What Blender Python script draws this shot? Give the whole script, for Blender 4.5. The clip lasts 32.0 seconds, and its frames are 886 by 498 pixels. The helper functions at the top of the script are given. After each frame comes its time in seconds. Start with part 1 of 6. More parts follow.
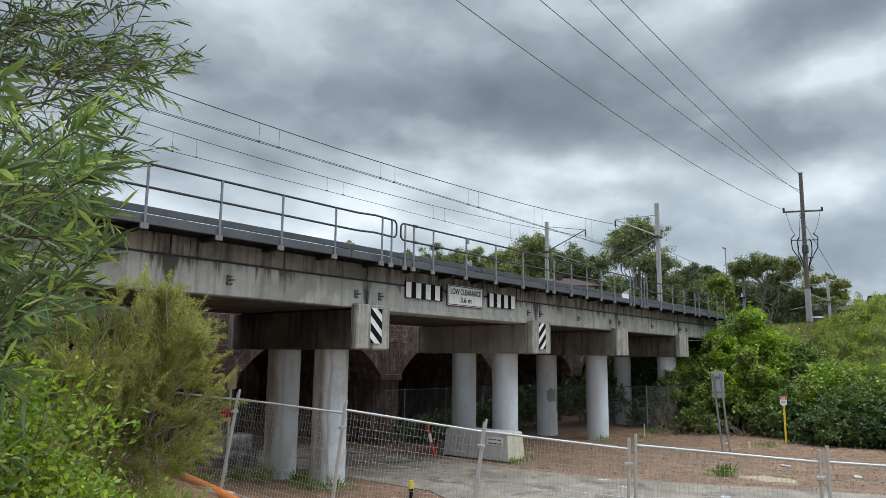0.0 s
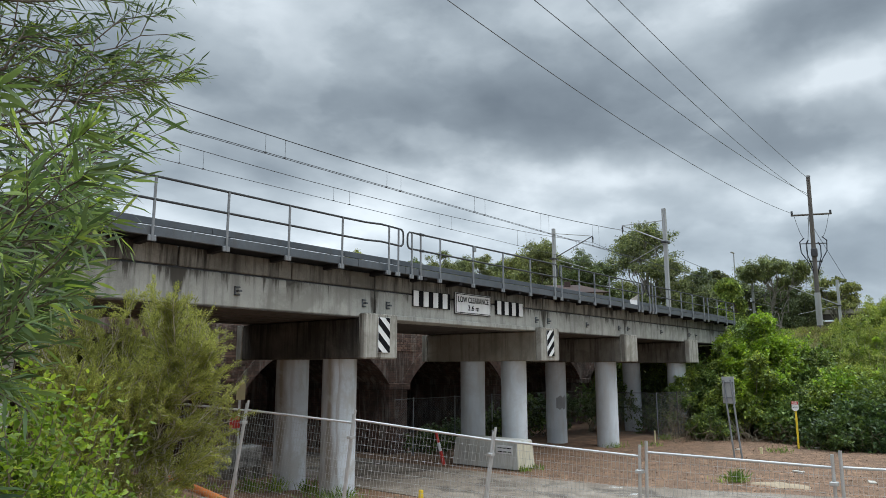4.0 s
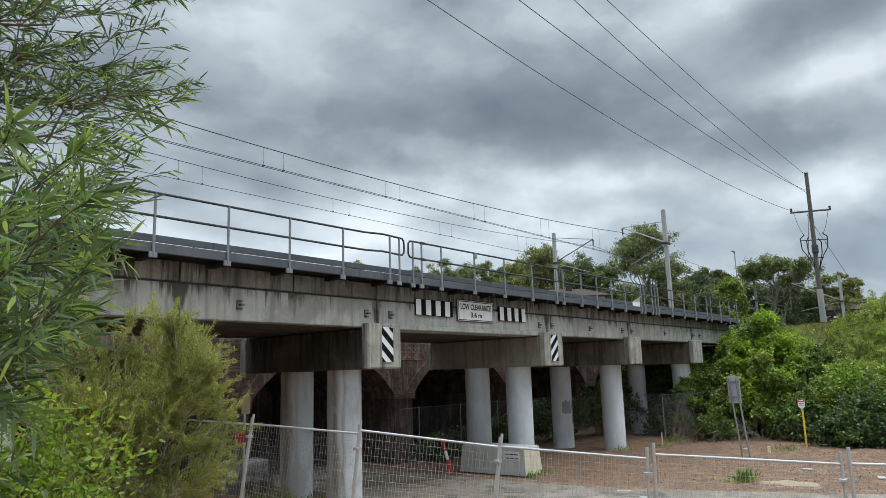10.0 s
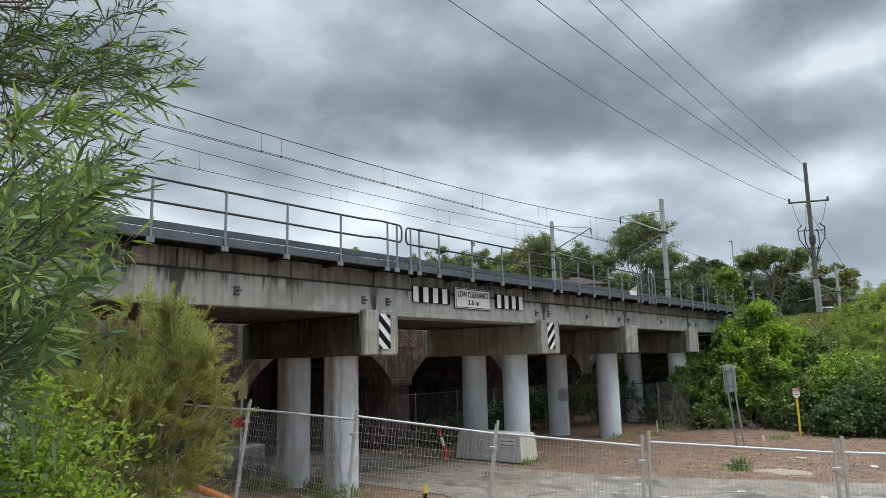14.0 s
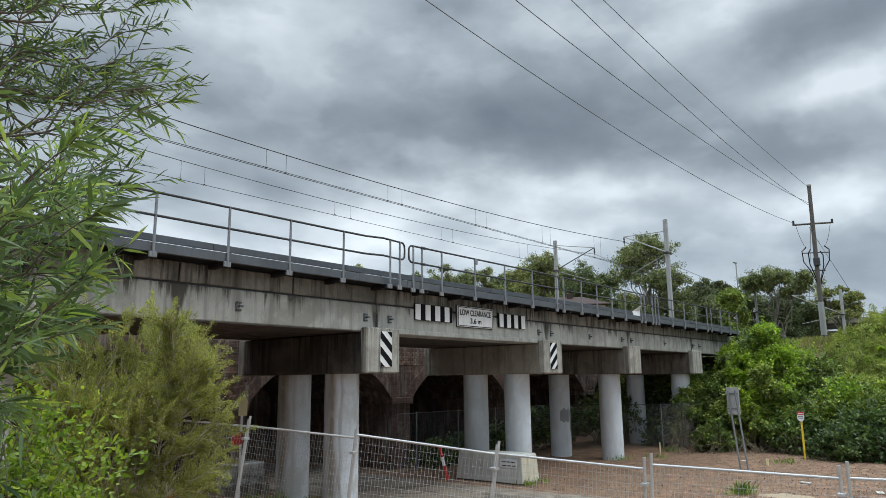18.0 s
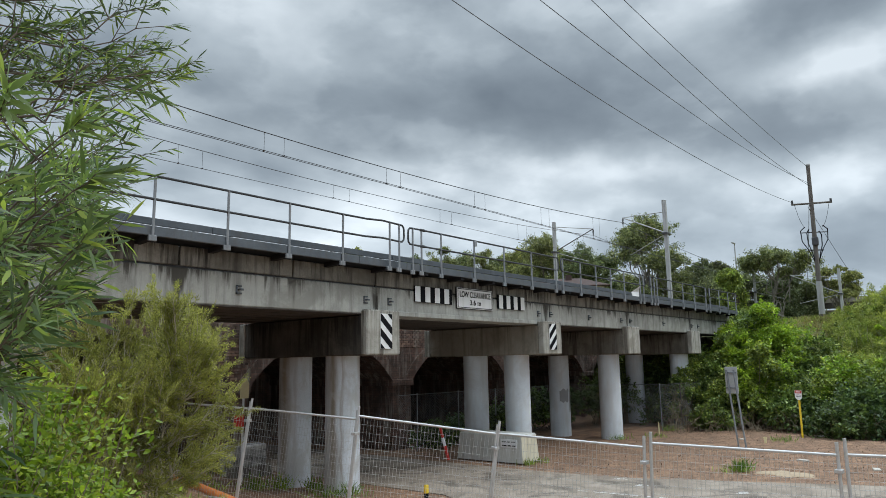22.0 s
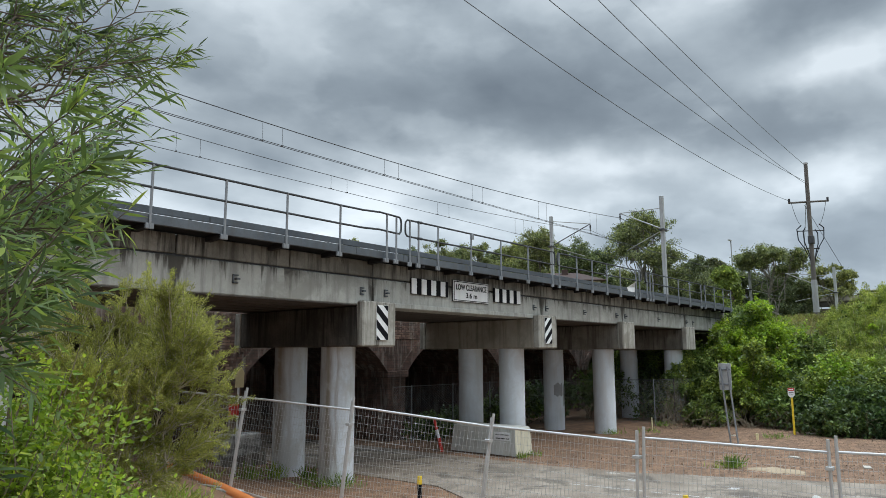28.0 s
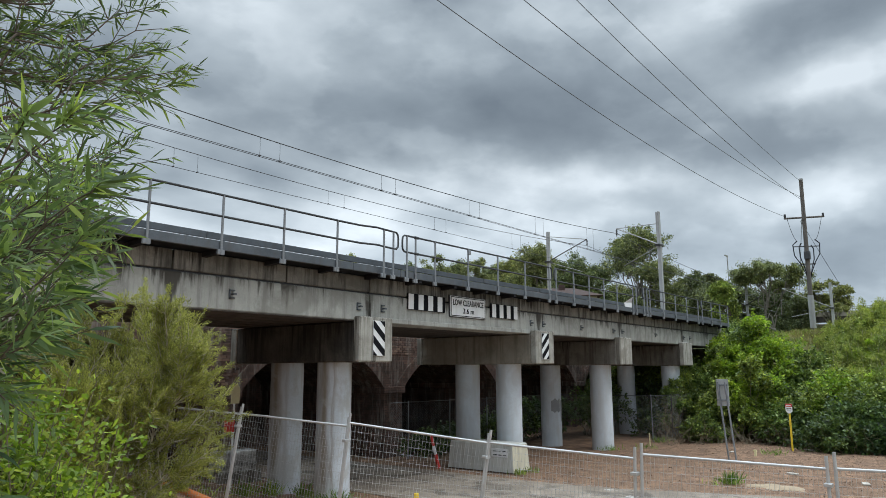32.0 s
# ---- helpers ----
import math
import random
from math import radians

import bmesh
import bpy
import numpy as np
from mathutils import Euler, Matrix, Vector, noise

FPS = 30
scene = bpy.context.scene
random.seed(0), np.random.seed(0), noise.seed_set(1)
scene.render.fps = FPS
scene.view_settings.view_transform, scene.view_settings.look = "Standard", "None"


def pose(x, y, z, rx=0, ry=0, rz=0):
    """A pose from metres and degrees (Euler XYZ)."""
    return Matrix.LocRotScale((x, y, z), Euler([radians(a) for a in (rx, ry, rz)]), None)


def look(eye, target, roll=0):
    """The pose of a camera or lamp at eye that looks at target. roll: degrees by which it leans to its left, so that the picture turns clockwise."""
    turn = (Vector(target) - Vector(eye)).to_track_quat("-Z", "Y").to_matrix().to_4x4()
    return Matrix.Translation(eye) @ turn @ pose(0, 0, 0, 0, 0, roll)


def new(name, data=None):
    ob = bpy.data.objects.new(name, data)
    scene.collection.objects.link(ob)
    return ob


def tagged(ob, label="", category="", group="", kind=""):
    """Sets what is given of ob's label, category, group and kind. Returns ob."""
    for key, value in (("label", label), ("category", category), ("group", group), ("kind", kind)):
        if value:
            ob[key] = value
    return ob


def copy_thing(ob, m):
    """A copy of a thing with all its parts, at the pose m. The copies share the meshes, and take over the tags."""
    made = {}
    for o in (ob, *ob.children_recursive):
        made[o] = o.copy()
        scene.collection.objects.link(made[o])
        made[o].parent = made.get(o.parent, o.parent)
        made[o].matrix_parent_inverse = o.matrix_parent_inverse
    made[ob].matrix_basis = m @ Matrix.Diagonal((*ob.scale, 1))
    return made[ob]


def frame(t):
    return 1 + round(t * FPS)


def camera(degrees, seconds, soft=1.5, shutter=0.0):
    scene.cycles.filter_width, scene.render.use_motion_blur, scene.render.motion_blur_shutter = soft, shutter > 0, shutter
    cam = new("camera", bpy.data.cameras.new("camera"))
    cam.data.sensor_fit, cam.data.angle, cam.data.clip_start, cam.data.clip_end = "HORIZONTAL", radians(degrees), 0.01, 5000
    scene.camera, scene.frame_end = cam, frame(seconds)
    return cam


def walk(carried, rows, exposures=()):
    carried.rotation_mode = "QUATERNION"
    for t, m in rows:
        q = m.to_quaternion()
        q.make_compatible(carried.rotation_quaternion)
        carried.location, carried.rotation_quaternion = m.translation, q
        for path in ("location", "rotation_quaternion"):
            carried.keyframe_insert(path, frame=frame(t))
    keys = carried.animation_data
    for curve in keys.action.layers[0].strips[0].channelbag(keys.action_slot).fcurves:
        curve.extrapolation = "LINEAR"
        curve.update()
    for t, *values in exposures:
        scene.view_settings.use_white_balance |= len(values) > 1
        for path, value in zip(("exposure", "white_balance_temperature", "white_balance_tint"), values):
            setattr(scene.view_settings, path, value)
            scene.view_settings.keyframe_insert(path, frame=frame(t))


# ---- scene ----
# ---- camera ----
cam = camera(64.96, 32.0, soft=0.75)
PATH = [
    (0, -12.561, -11.645, 3.042, 98.959, -0.628, -51.516),
    (0.5, -12.568, -11.648, 3.037, 99.152, -0.672, -51.288),
    (1, -12.561, -11.642, 3.039, 99.287, -0.544, -51.072),
    (1.5, -12.555, -11.643, 3.039, 99.424, -0.318, -50.876),
    (2, -12.552, -11.652, 3.039, 99.548, -0.047, -50.667),
    (2.5, -12.547, -11.650, 3.039, 99.607, 0.172, -50.598),
    (3, -12.542, -11.652, 3.047, 99.567, 0.239, -50.569),
    (3.5, -12.549, -11.649, 3.043, 99.599, 0.074, -50.692),
    (5.5, -12.555, -11.643, 3.042, 99.808, 0.169, -51.069),
    (6, -12.561, -11.651, 3.040, 100.113, 0.607, -50.701),
    (6.5, -12.534, -11.648, 3.047, 100.463, 1.112, -50.189),
    (7, -12.538, -11.639, 3.047, 100.708, 1.517, -49.934),
    (7.5, -12.545, -11.647, 3.043, 100.691, 1.746, -49.953),
    (8, -12.544, -11.653, 3.041, 100.539, 1.830, -50.116),
    (8.5, -12.543, -11.644, 3.038, 100.462, 1.838, -50.333),
    (9, -12.546, -11.651, 3.045, 100.459, 1.826, -50.460),
    (9.5, -12.560, -11.652, 3.046, 100.425, 1.773, -50.501),
    (10, -12.561, -11.649, 3.044, 100.272, 1.714, -50.467),
    (10.5, -12.545, -11.651, 3.038, 100.153, 1.702, -50.325),
    (11, -12.553, -11.649, 3.035, 100.101, 1.620, -50.140),
    (11.5, -12.548, -11.652, 3.038, 100.118, 1.567, -49.996),
    (12, -12.546, -11.653, 3.041, 100.078, 1.560, -49.943),
    (12.5, -12.547, -11.650, 3.036, 99.995, 1.685, -49.998),
    (13, -12.540, -11.641, 3.036, 99.727, 1.687, -50.159),
    (13.5, -12.545, -11.641, 3.038, 99.417, 1.576, -50.442),
    (14, -12.554, -11.646, 3.036, 99.249, 1.300, -50.721),
    (14.5, -12.560, -11.643, 3.039, 99.238, 1.020, -50.992),
    (16.5, -12.547, -11.644, 3.046, 100.359, 0.920, -50.710),
    (17, -12.537, -11.642, 3.032, 100.435, 0.883, -50.680),
    (17.5, -12.524, -11.644, 3.027, 100.529, 0.703, -50.634),
    (18, -12.528, -11.642, 3.042, 100.727, 0.592, -50.562),
    (18.5, -12.535, -11.640, 3.037, 100.996, 0.534, -50.353),
    (19, -12.547, -11.643, 3.037, 101.082, 0.649, -50.102),
    (19.5, -12.545, -11.647, 3.032, 100.940, 0.923, -49.910),
    (20, -12.543, -11.640, 3.028, 100.630, 1.157, -49.922),
    (20.5, -12.545, -11.647, 3.030, 100.215, 1.280, -50.045),
    (21, -12.555, -11.644, 3.029, 99.779, 1.229, -50.243),
    (21.5, -12.553, -11.639, 3.023, 99.482, 1.168, -50.409),
    (22, -12.545, -11.634, 3.028, 99.290, 1.022, -50.597),
    (22.5, -12.551, -11.629, 3.028, 99.172, 0.766, -50.858),
    (23, -12.541, -11.629, 3.026, 99.095, 0.458, -51.074),
    (23.5, -12.557, -11.631, 3.029, 98.979, 0.178, -51.326),
    (24, -12.573, -11.636, 3.026, 98.906, 0.053, -51.557),
    (24.5, -12.561, -11.632, 3.026, 98.781, 0.094, -51.658),
    (25, -12.555, -11.632, 3.024, 98.627, 0.153, -51.716),
    (25.5, -12.563, -11.633, 3.025, 98.387, 0.215, -51.767),
    (27.5, -12.563, -11.636, 3.028, 98.535, 0.297, -51.094),
    (28, -12.559, -11.641, 3.026, 98.674, 0.161, -50.997),
    (28.5, -12.559, -11.638, 3.023, 98.778, -0.021, -51.103),
    (29, -12.563, -11.634, 3.026, 98.865, -0.198, -51.332),
    (29.5, -12.562, -11.630, 3.026, 99.073, -0.264, -51.521),
    (30, -12.559, -11.633, 3.027, 99.311, -0.248, -51.556),
    (30.5, -12.570, -11.635, 3.029, 99.561, -0.155, -51.447),
    (31, -12.569, -11.637, 3.030, 99.828, -0.010, -51.227),
    (31.5, -12.569, -11.635, 3.029, 99.956, 0.101, -51.140),
    (32, -12.564, -11.640, 3.030, 99.922, 0.160, -51.259),
]
walk(cam, [(t, pose(*v)) for t, *v in PATH])

# ---- light: an overcast sky, thin soft sun from behind the camera's right ----
SUN_EL, SUN_AZ = 60.0, 150.0   # degrees; azimuth from +y towards +x


def node(nt, kind, **values):
    n = nt.nodes.new(kind)
    for key, v in values.items():
        if key in ("operation", "blend_type", "data_type", "noise_dimensions", "wave_type", "feature", "sky_type", "interpolation_type", "bands_direction"):
            setattr(n, key, v)
        else:
            n.inputs[key].default_value = v
    return n


def ramp(nt, source, stops):
    r = nt.nodes.new("ShaderNodeValToRGB")
    while len(r.color_ramp.elements) < len(stops):
        r.color_ramp.elements.new(0.5)
    for e, (at, c) in zip(r.color_ramp.elements, stops):
        e.position = at
        e.color = (*c, 1) if isinstance(c, (tuple, list)) else (c, c, c, 1)
    nt.links.new(source, r.inputs[0])
    return r.outputs[0]


def math_node(nt, op, a, b=None):
    n = nt.nodes.new("ShaderNodeMath")
    n.operation = op
    for i, v in enumerate((a, b)):
        if v is None:
            continue
        if isinstance(v, (int, float)):
            n.inputs[i].default_value = v
        else:
            nt.links.new(v, n.inputs[i])
    return n.outputs[0]


def mixed(nt, fac, a, b, blend="MIX"):
    n = nt.nodes.new("ShaderNodeMix")
    n.data_type, n.blend_type = "RGBA", blend
    for sock, v in ((n.inputs[0], fac), (n.inputs[6], a), (n.inputs[7], b)):
        if isinstance(v, (int, float)):
            sock.default_value = v
        elif isinstance(v, (tuple, list)):
            sock.default_value = (*v, 1)
        else:
            nt.links.new(v, sock)
    return n.outputs[2]


# broad masses of the cloud deck: place along the view and height, half-width, half-height, thinner (+) or thicker (-)
MASSES = (
    (-0.30, 0.46, 0.16, 0.06, 0.08), (-0.27, 0.38, 0.09, 0.05, -0.035), (-0.02, 0.385, 0.26, 0.05, -0.05), (0.06, 0.335, 0.12, 0.035, -0.085), (0.20, 0.365, 0.14, 0.05, -0.05),
    (0.34, 0.305, 0.20, 0.035, -0.055), (0.52, 0.28, 0.10, 0.03, -0.065), (0.46, 0.425, 0.10, 0.03, -0.14), (0.13, 0.465, 0.14, 0.045, 0.035), (0.31, 0.44, 0.10, 0.05, 0.06),
    (0.49, 0.352, 0.06, 0.022, 0.12), (0.24, 0.250, 0.20, 0.020, 0.075), (-0.22, 0.28, 0.20, 0.045, 0.04), (0.50, 0.225, 0.10, 0.016, 0.02), (0.50, 0.165, 0.17, 0.040, -0.10),
    (-0.36, 0.36, 0.10, 0.05, 0.03), (-0.30, 0.215, 0.20, 0.045, 0.12), (-0.08, 0.20, 0.14, 0.035, 0.05), (0.22, 0.19, 0.18, 0.026, 0.055))


def build_world():
    w = bpy.data.worlds.new("overcast")
    scene.world = w
    w.use_nodes = True
    nt = w.node_tree
    nt.nodes.clear()
    sky = nt.nodes.new("ShaderNodeTexSky")
    sky.sky_type, sky.sun_disc = "NISHITA", False
    sky.sun_elevation, sky.sun_rotation = radians(SUN_EL), radians(SUN_AZ)
    co = nt.nodes.new("ShaderNodeTexCoord")
    sep = nt.nodes.new("ShaderNodeSeparateXYZ")
    nt.links.new(co.outputs["Generated"], sep.inputs[0])
    up = math_node(nt, "MAXIMUM", sep.outputs[2], 0.0)
    # the cloud deck: the direction met with a plane overhead
    lift = math_node(nt, "ADD", up, 0.16)
    cx, cy = math_node(nt, "DIVIDE", sep.outputs[0], lift), math_node(nt, "DIVIDE", sep.outputs[1], lift)
    comb = nt.nodes.new("ShaderNodeCombineXYZ")
    nt.links.new(cx, comb.inputs[0])
    nt.links.new(cy, comb.inputs[1])
    turn = nt.nodes.new("ShaderNodeMapping")
    turn.inputs["Rotation"].default_value = (0, 0, radians(50))
    turn.inputs["Scale"].default_value = (0.75, 1.15, 1)
    turn.inputs["Location"].default_value = (3.1, 0.4, 0)
    nt.links.new(comb.outputs[0], turn.inputs[0])
    big = node(nt, "ShaderNodeTexNoise", Scale=0.62, Detail=7.0, Roughness=0.48, Distortion=0.0)
    nt.links.new(turn.outputs[0], big.inputs["Vector"])
    fine = node(nt, "ShaderNodeTexNoise", Scale=2.4, Detail=5.0, Roughness=0.45, Distortion=0.0)
    nt.links.new(turn.outputs[0], fine.inputs["Vector"])
    iso = node(nt, "ShaderNodeTexNoise", Scale=5.0, Detail=6.0, Roughness=0.48, Distortion=0.0)
    squash = nt.nodes.new("ShaderNodeMapping")
    squash.inputs["Scale"].default_value = (1.0, 1.0, 1.9)
    nt.links.new(co.outputs["Generated"], squash.inputs[0])
    nt.links.new(squash.outputs[0], iso.inputs["Vector"])
    both = math_node(nt, "ADD", math_node(nt, "MULTIPLY", big.outputs[0], 0.48), math_node(nt, "ADD", math_node(nt, "MULTIPLY", fine.outputs[0], 0.16), math_node(nt, "MULTIPLY", iso.outputs[0], 0.36)))
    # broad masses of the deck: where along the view (s) and how high (up), how wide, how tall, how much thinner or thicker
    wob = node(nt, "ShaderNodeTexNoise", Scale=3.2, Detail=5.0, Roughness=0.6)
    nt.links.new(co.outputs["Generated"], wob.inputs["Vector"])
    shake = math_node(nt, "MULTIPLY", math_node(nt, "SUBTRACT", wob.outputs[0], 0.5), 0.26)
    s_raw = math_node(nt, "SUBTRACT", math_node(nt, "MULTIPLY", sep.outputs[0], 0.635), math_node(nt, "MULTIPLY", sep.outputs[1], 0.773))
    s_at, e_at = math_node(nt, "ADD", s_raw, shake), math_node(nt, "ADD", sep.outputs[2], math_node(nt, "MULTIPLY", shake, 0.45))
    both = math_node(nt, "ADD", math_node(nt, "MULTIPLY", both, 0.85), 0.075)
    for s0, e0, a, b, amount in MASSES:
        ds = math_node(nt, "DIVIDE", math_node(nt, "SUBTRACT", s_at, s0), a)
        de = math_node(nt, "DIVIDE", math_node(nt, "SUBTRACT", e_at, e0), b)
        d2 = math_node(nt, "ADD", math_node(nt, "MULTIPLY", ds, ds), math_node(nt, "MULTIPLY", de, de))
        both = math_node(nt, "ADD", both, math_node(nt, "MULTIPLY", math_node(nt, "POWER", 2.718, math_node(nt, "MULTIPLY", d2, -1.0)), amount))
    # ragged scud under the deck, with firm lower edges
    scud = node(nt, "ShaderNodeTexNoise", Scale=6.0, Detail=7.0, Roughness=0.5, Distortion=0.0)
    low = nt.nodes.new("ShaderNodeMapping")
    low.inputs["Scale"].default_value = (1.0, 1.0, 2.0)
    low.inputs["Location"].default_value = (1.7, 0.3, 0.55)
    nt.links.new(co.outputs["Generated"], low.inputs[0])
    nt.links.new(low.outputs[0], scud.inputs["Vector"])
    edge = ramp(nt, scud.outputs[0], [(0.44, 0.0), (0.52, 0.65), (0.66, 1.0)])
    both = math_node(nt, "ADD", math_node(nt, "SUBTRACT", both, math_node(nt, "MULTIPLY", edge, 0.05)), 0.017)
    cloud = ramp(nt, both, [(0.32, (0.178, 0.220, 0.266)), (0.43, (0.278, 0.335, 0.39)), (0.52, (0.44, 0.513, 0.575)), (0.63, (0.74, 0.825, 0.895))])
    # brighter low down, where the deck thins, and overhead
    glow = ramp(nt, up, [(0.0, 1.45), (0.16, 1.3), (0.30, 1.0), (0.52, 1.05), (0.72, 3.7), (1.0, 5.8)])
    lit = mixed(nt, 1.0, cloud, glow, "MULTIPLY")
    blue = mixed(nt, 1.0, sky.outputs[0], (0.1, 0.1, 0.1), "MULTIPLY")
    final = mixed(nt, 0.97, blue, lit)
    bg = nt.nodes.new("ShaderNodeBackground")
    bg.inputs[1].default_value = 1.0
    out = nt.nodes.new("ShaderNodeOutputWorld")
    nt.links.new(final, bg.inputs[0])
    nt.links.new(bg.outputs[0], out.inputs[0])
    sun = new("sun", bpy.data.lights.new("sun", "SUN"))
    sun.data.energy, sun.data.angle, sun.data.color = 1.4, radians(40), (1.0, 0.965, 0.90)
    a, e = radians(SUN_AZ), radians(SUN_EL)
    to_sun = Vector((math.sin(a) * math.cos(e), math.cos(a) * math.cos(e), math.sin(e)))
    sun.matrix_world = look(to_sun * 60, (0, 0, 0))


build_world()
scene.view_settings.exposure = 0.0

# ---- materials ----


def surface(name, dark, light, scale=3.0, rough=0.8, bump=0.15, metal=0.0, streak=None, streak_amount=0.0, fine=40.0,
            blotch=None, per_piece=0.0, per_island=0.0, stretch=(1, 1, 1), runs=None, joints=(), streak_size=1.0, gloss=0.5, leaks=()):
    """A surface of two tones: broad variation, fine grain, streaks that run down it, blotches, and tone by piece."""
    m = bpy.data.materials.new(name)
    m.use_nodes = True
    nt = m.node_tree
    bsdf = nt.nodes["Principled BSDF"]
    co = nt.nodes.new("ShaderNodeTexCoord")
    mp = nt.nodes.new("ShaderNodeMapping")
    mp.inputs["Scale"].default_value = stretch
    nt.links.new(co.outputs["Object"], mp.inputs[0])
    broad = node(nt, "ShaderNodeTexNoise", Scale=scale, Detail=6.0, Roughness=0.6)
    grain = node(nt, "ShaderNodeTexNoise", Scale=fine, Detail=4.0, Roughness=0.6)
    for n in (broad, grain):
        nt.links.new(mp.outputs[0], n.inputs["Vector"])
    both = math_node(nt, "ADD", math_node(nt, "MULTIPLY", broad.outputs[0], 0.7), math_node(nt, "MULTIPLY", grain.outputs[0], 0.3))
    col = ramp(nt, both, [(0.34, dark), (0.66, light)])
    if streak:
        sm = nt.nodes.new("ShaderNodeMapping")
        sm.inputs["Scale"].default_value = (2.6 / streak_size, 2.6 / streak_size, 0.16)
        nt.links.new(co.outputs["Object"], sm.inputs[0])
        sn = node(nt, "ShaderNodeTexNoise", Scale=1.6, Detail=7.0 if streak_size < 1.5 else 3.0, Roughness=0.68)
        nt.links.new(sm.outputs[0], sn.inputs["Vector"])
        mask = ramp(nt, sn.outputs[0], [(0.48, 0.0), (0.64, 1.0)])
        col = mixed(nt, math_node(nt, "MULTIPLY", mask, streak_amount), col, streak)
    if runs:
        # black water runs that start at a ledge (height, length) and fade as they go down
        z_ledge, length, amount = runs
        rm = nt.nodes.new("ShaderNodeMapping")
        rm.inputs["Scale"].default_value = (3.2, 3.2, 0.30)
        nt.links.new(co.outputs["Object"], rm.inputs[0])
        rn = node(nt, "ShaderNodeTexNoise", Scale=1.5, Detail=8.0, Roughness=0.72)
        nt.links.new(rm.outputs[0], rn.inputs["Vector"])
        sz = nt.nodes.new("ShaderNodeSeparateXYZ")
        nt.links.new(co.outputs["Object"], sz.inputs[0])
        fm = nt.nodes.new("ShaderNodeMapping")
        fm.inputs["Scale"].default_value = (9.0, 9.0, 0.22)
        nt.links.new(co.outputs["Object"], fm.inputs[0])
        fn = node(nt, "ShaderNodeTexNoise", Scale=1.6, Detail=5.0, Roughness=0.7)
        nt.links.new(fm.outputs[0], fn.inputs["Vector"])
        both_runs = math_node(nt, "ADD", math_node(nt, "MULTIPLY", rn.outputs[0], 0.62), math_node(nt, "MULTIPLY", fn.outputs[0], 0.40))
        foul = node(nt, "ShaderNodeTexNoise", Scale=0.55, Detail=3.0, Roughness=0.6)
        nt.links.new(co.outputs["Object"], foul.inputs["Vector"])
        both_runs = math_node(nt, "ADD", both_runs, math_node(nt, "MULTIPLY", math_node(nt, "SUBTRACT", foul.outputs[0], 0.5), 0.42))
        fall = math_node(nt, "DIVIDE", math_node(nt, "SUBTRACT", z_ledge, sz.outputs[2]), length)
        level = math_node(nt, "SUBTRACT", both_runs, math_node(nt, "MULTIPLY", fall, 0.16))
        for xj in joints:
            dx = math_node(nt, "DIVIDE", math_node(nt, "SUBTRACT", sz.outputs[0], xj), 0.13)
            level = math_node(nt, "ADD", level, math_node(nt, "MULTIPLY", math_node(nt, "POWER", 2.718, math_node(nt, "MULTIPLY", math_node(nt, "MULTIPLY", dx, dx), -1.0)), 0.24))
        mask = ramp(nt, level, [(0.48, 0.0), (0.58, 1.0)])
        col = mixed(nt, math_node(nt, "MULTIPLY", mask, amount), col, streak)
    if leaks:
        # broad brown bands down one side: where each lies across the columns' row
        at = nt.nodes.new("ShaderNodeSeparateXYZ")
        nt.links.new(co.outputs["Object"], at.inputs[0])
        lm = nt.nodes.new("ShaderNodeMapping")
        lm.inputs["Scale"].default_value = (3.0, 3.0, 0.5)
        nt.links.new(co.outputs["Object"], lm.inputs[0])
        ln = node(nt, "ShaderNodeTexNoise", Scale=2.0, Detail=6.0, Roughness=0.65)
        nt.links.new(lm.outputs[0], ln.inputs["Vector"])
        u = math_node(nt, "ADD", math_node(nt, "MULTIPLY", at.outputs[0], -0.73), math_node(nt, "MULTIPLY", at.outputs[1], 0.68))
        u = math_node(nt, "ADD", u, math_node(nt, "MULTIPLY", math_node(nt, "SUBTRACT", ln.outputs[0], 0.5), 0.25))
        for mid, half, amount in leaks:
            du = math_node(nt, "DIVIDE", math_node(nt, "SUBTRACT", u, mid), half)
            band = math_node(nt, "POWER", 2.718, math_node(nt, "MULTIPLY", math_node(nt, "MULTIPLY", du, du), -1.0))
            col = mixed(nt, math_node(nt, "MULTIPLY", band, amount), col, streak)
    if blotch:
        bn = node(nt, "ShaderNodeTexNoise", Scale=0.9, Detail=5.0, Roughness=0.7, Distortion=0.6)
        nt.links.new(co.outputs["Object"], bn.inputs["Vector"])
        mask = ramp(nt, bn.outputs[0], [(0.50, 0.0), (0.62, 1.0)])
        col = mixed(nt, math_node(nt, "MULTIPLY", mask, 0.7), col, blotch)
    for amount, kind, socket in ((per_piece, "ShaderNodeObjectInfo", "Random"), (per_island, "ShaderNodeNewGeometry", "Random Per Island")):
        if amount:
            n = nt.nodes.new(kind)
            tone = ramp(nt, n.outputs[socket], [(0.0, 1 - amount), (1.0, 1 + amount * 0.4)])
            col = mixed(nt, 1.0, col, tone, "MULTIPLY")
    nt.links.new(col, bsdf.inputs["Base Color"])
    bsdf.inputs["Metallic"].default_value = metal
    bsdf.inputs["Specular IOR Level"].default_value = gloss
    rr = ramp(nt, both, [(0.3, max(0.05, rough - 0.12)), (0.7, min(1.0, rough + 0.1))])
    nt.links.new(rr, bsdf.inputs["Roughness"])
    if bump:
        b = node(nt, "ShaderNodeBump", Strength=bump, Distance=0.02)
        nt.links.new(both, b.inputs["Height"])
        nt.links.new(b.outputs[0], bsdf.inputs["Normal"])
    return m


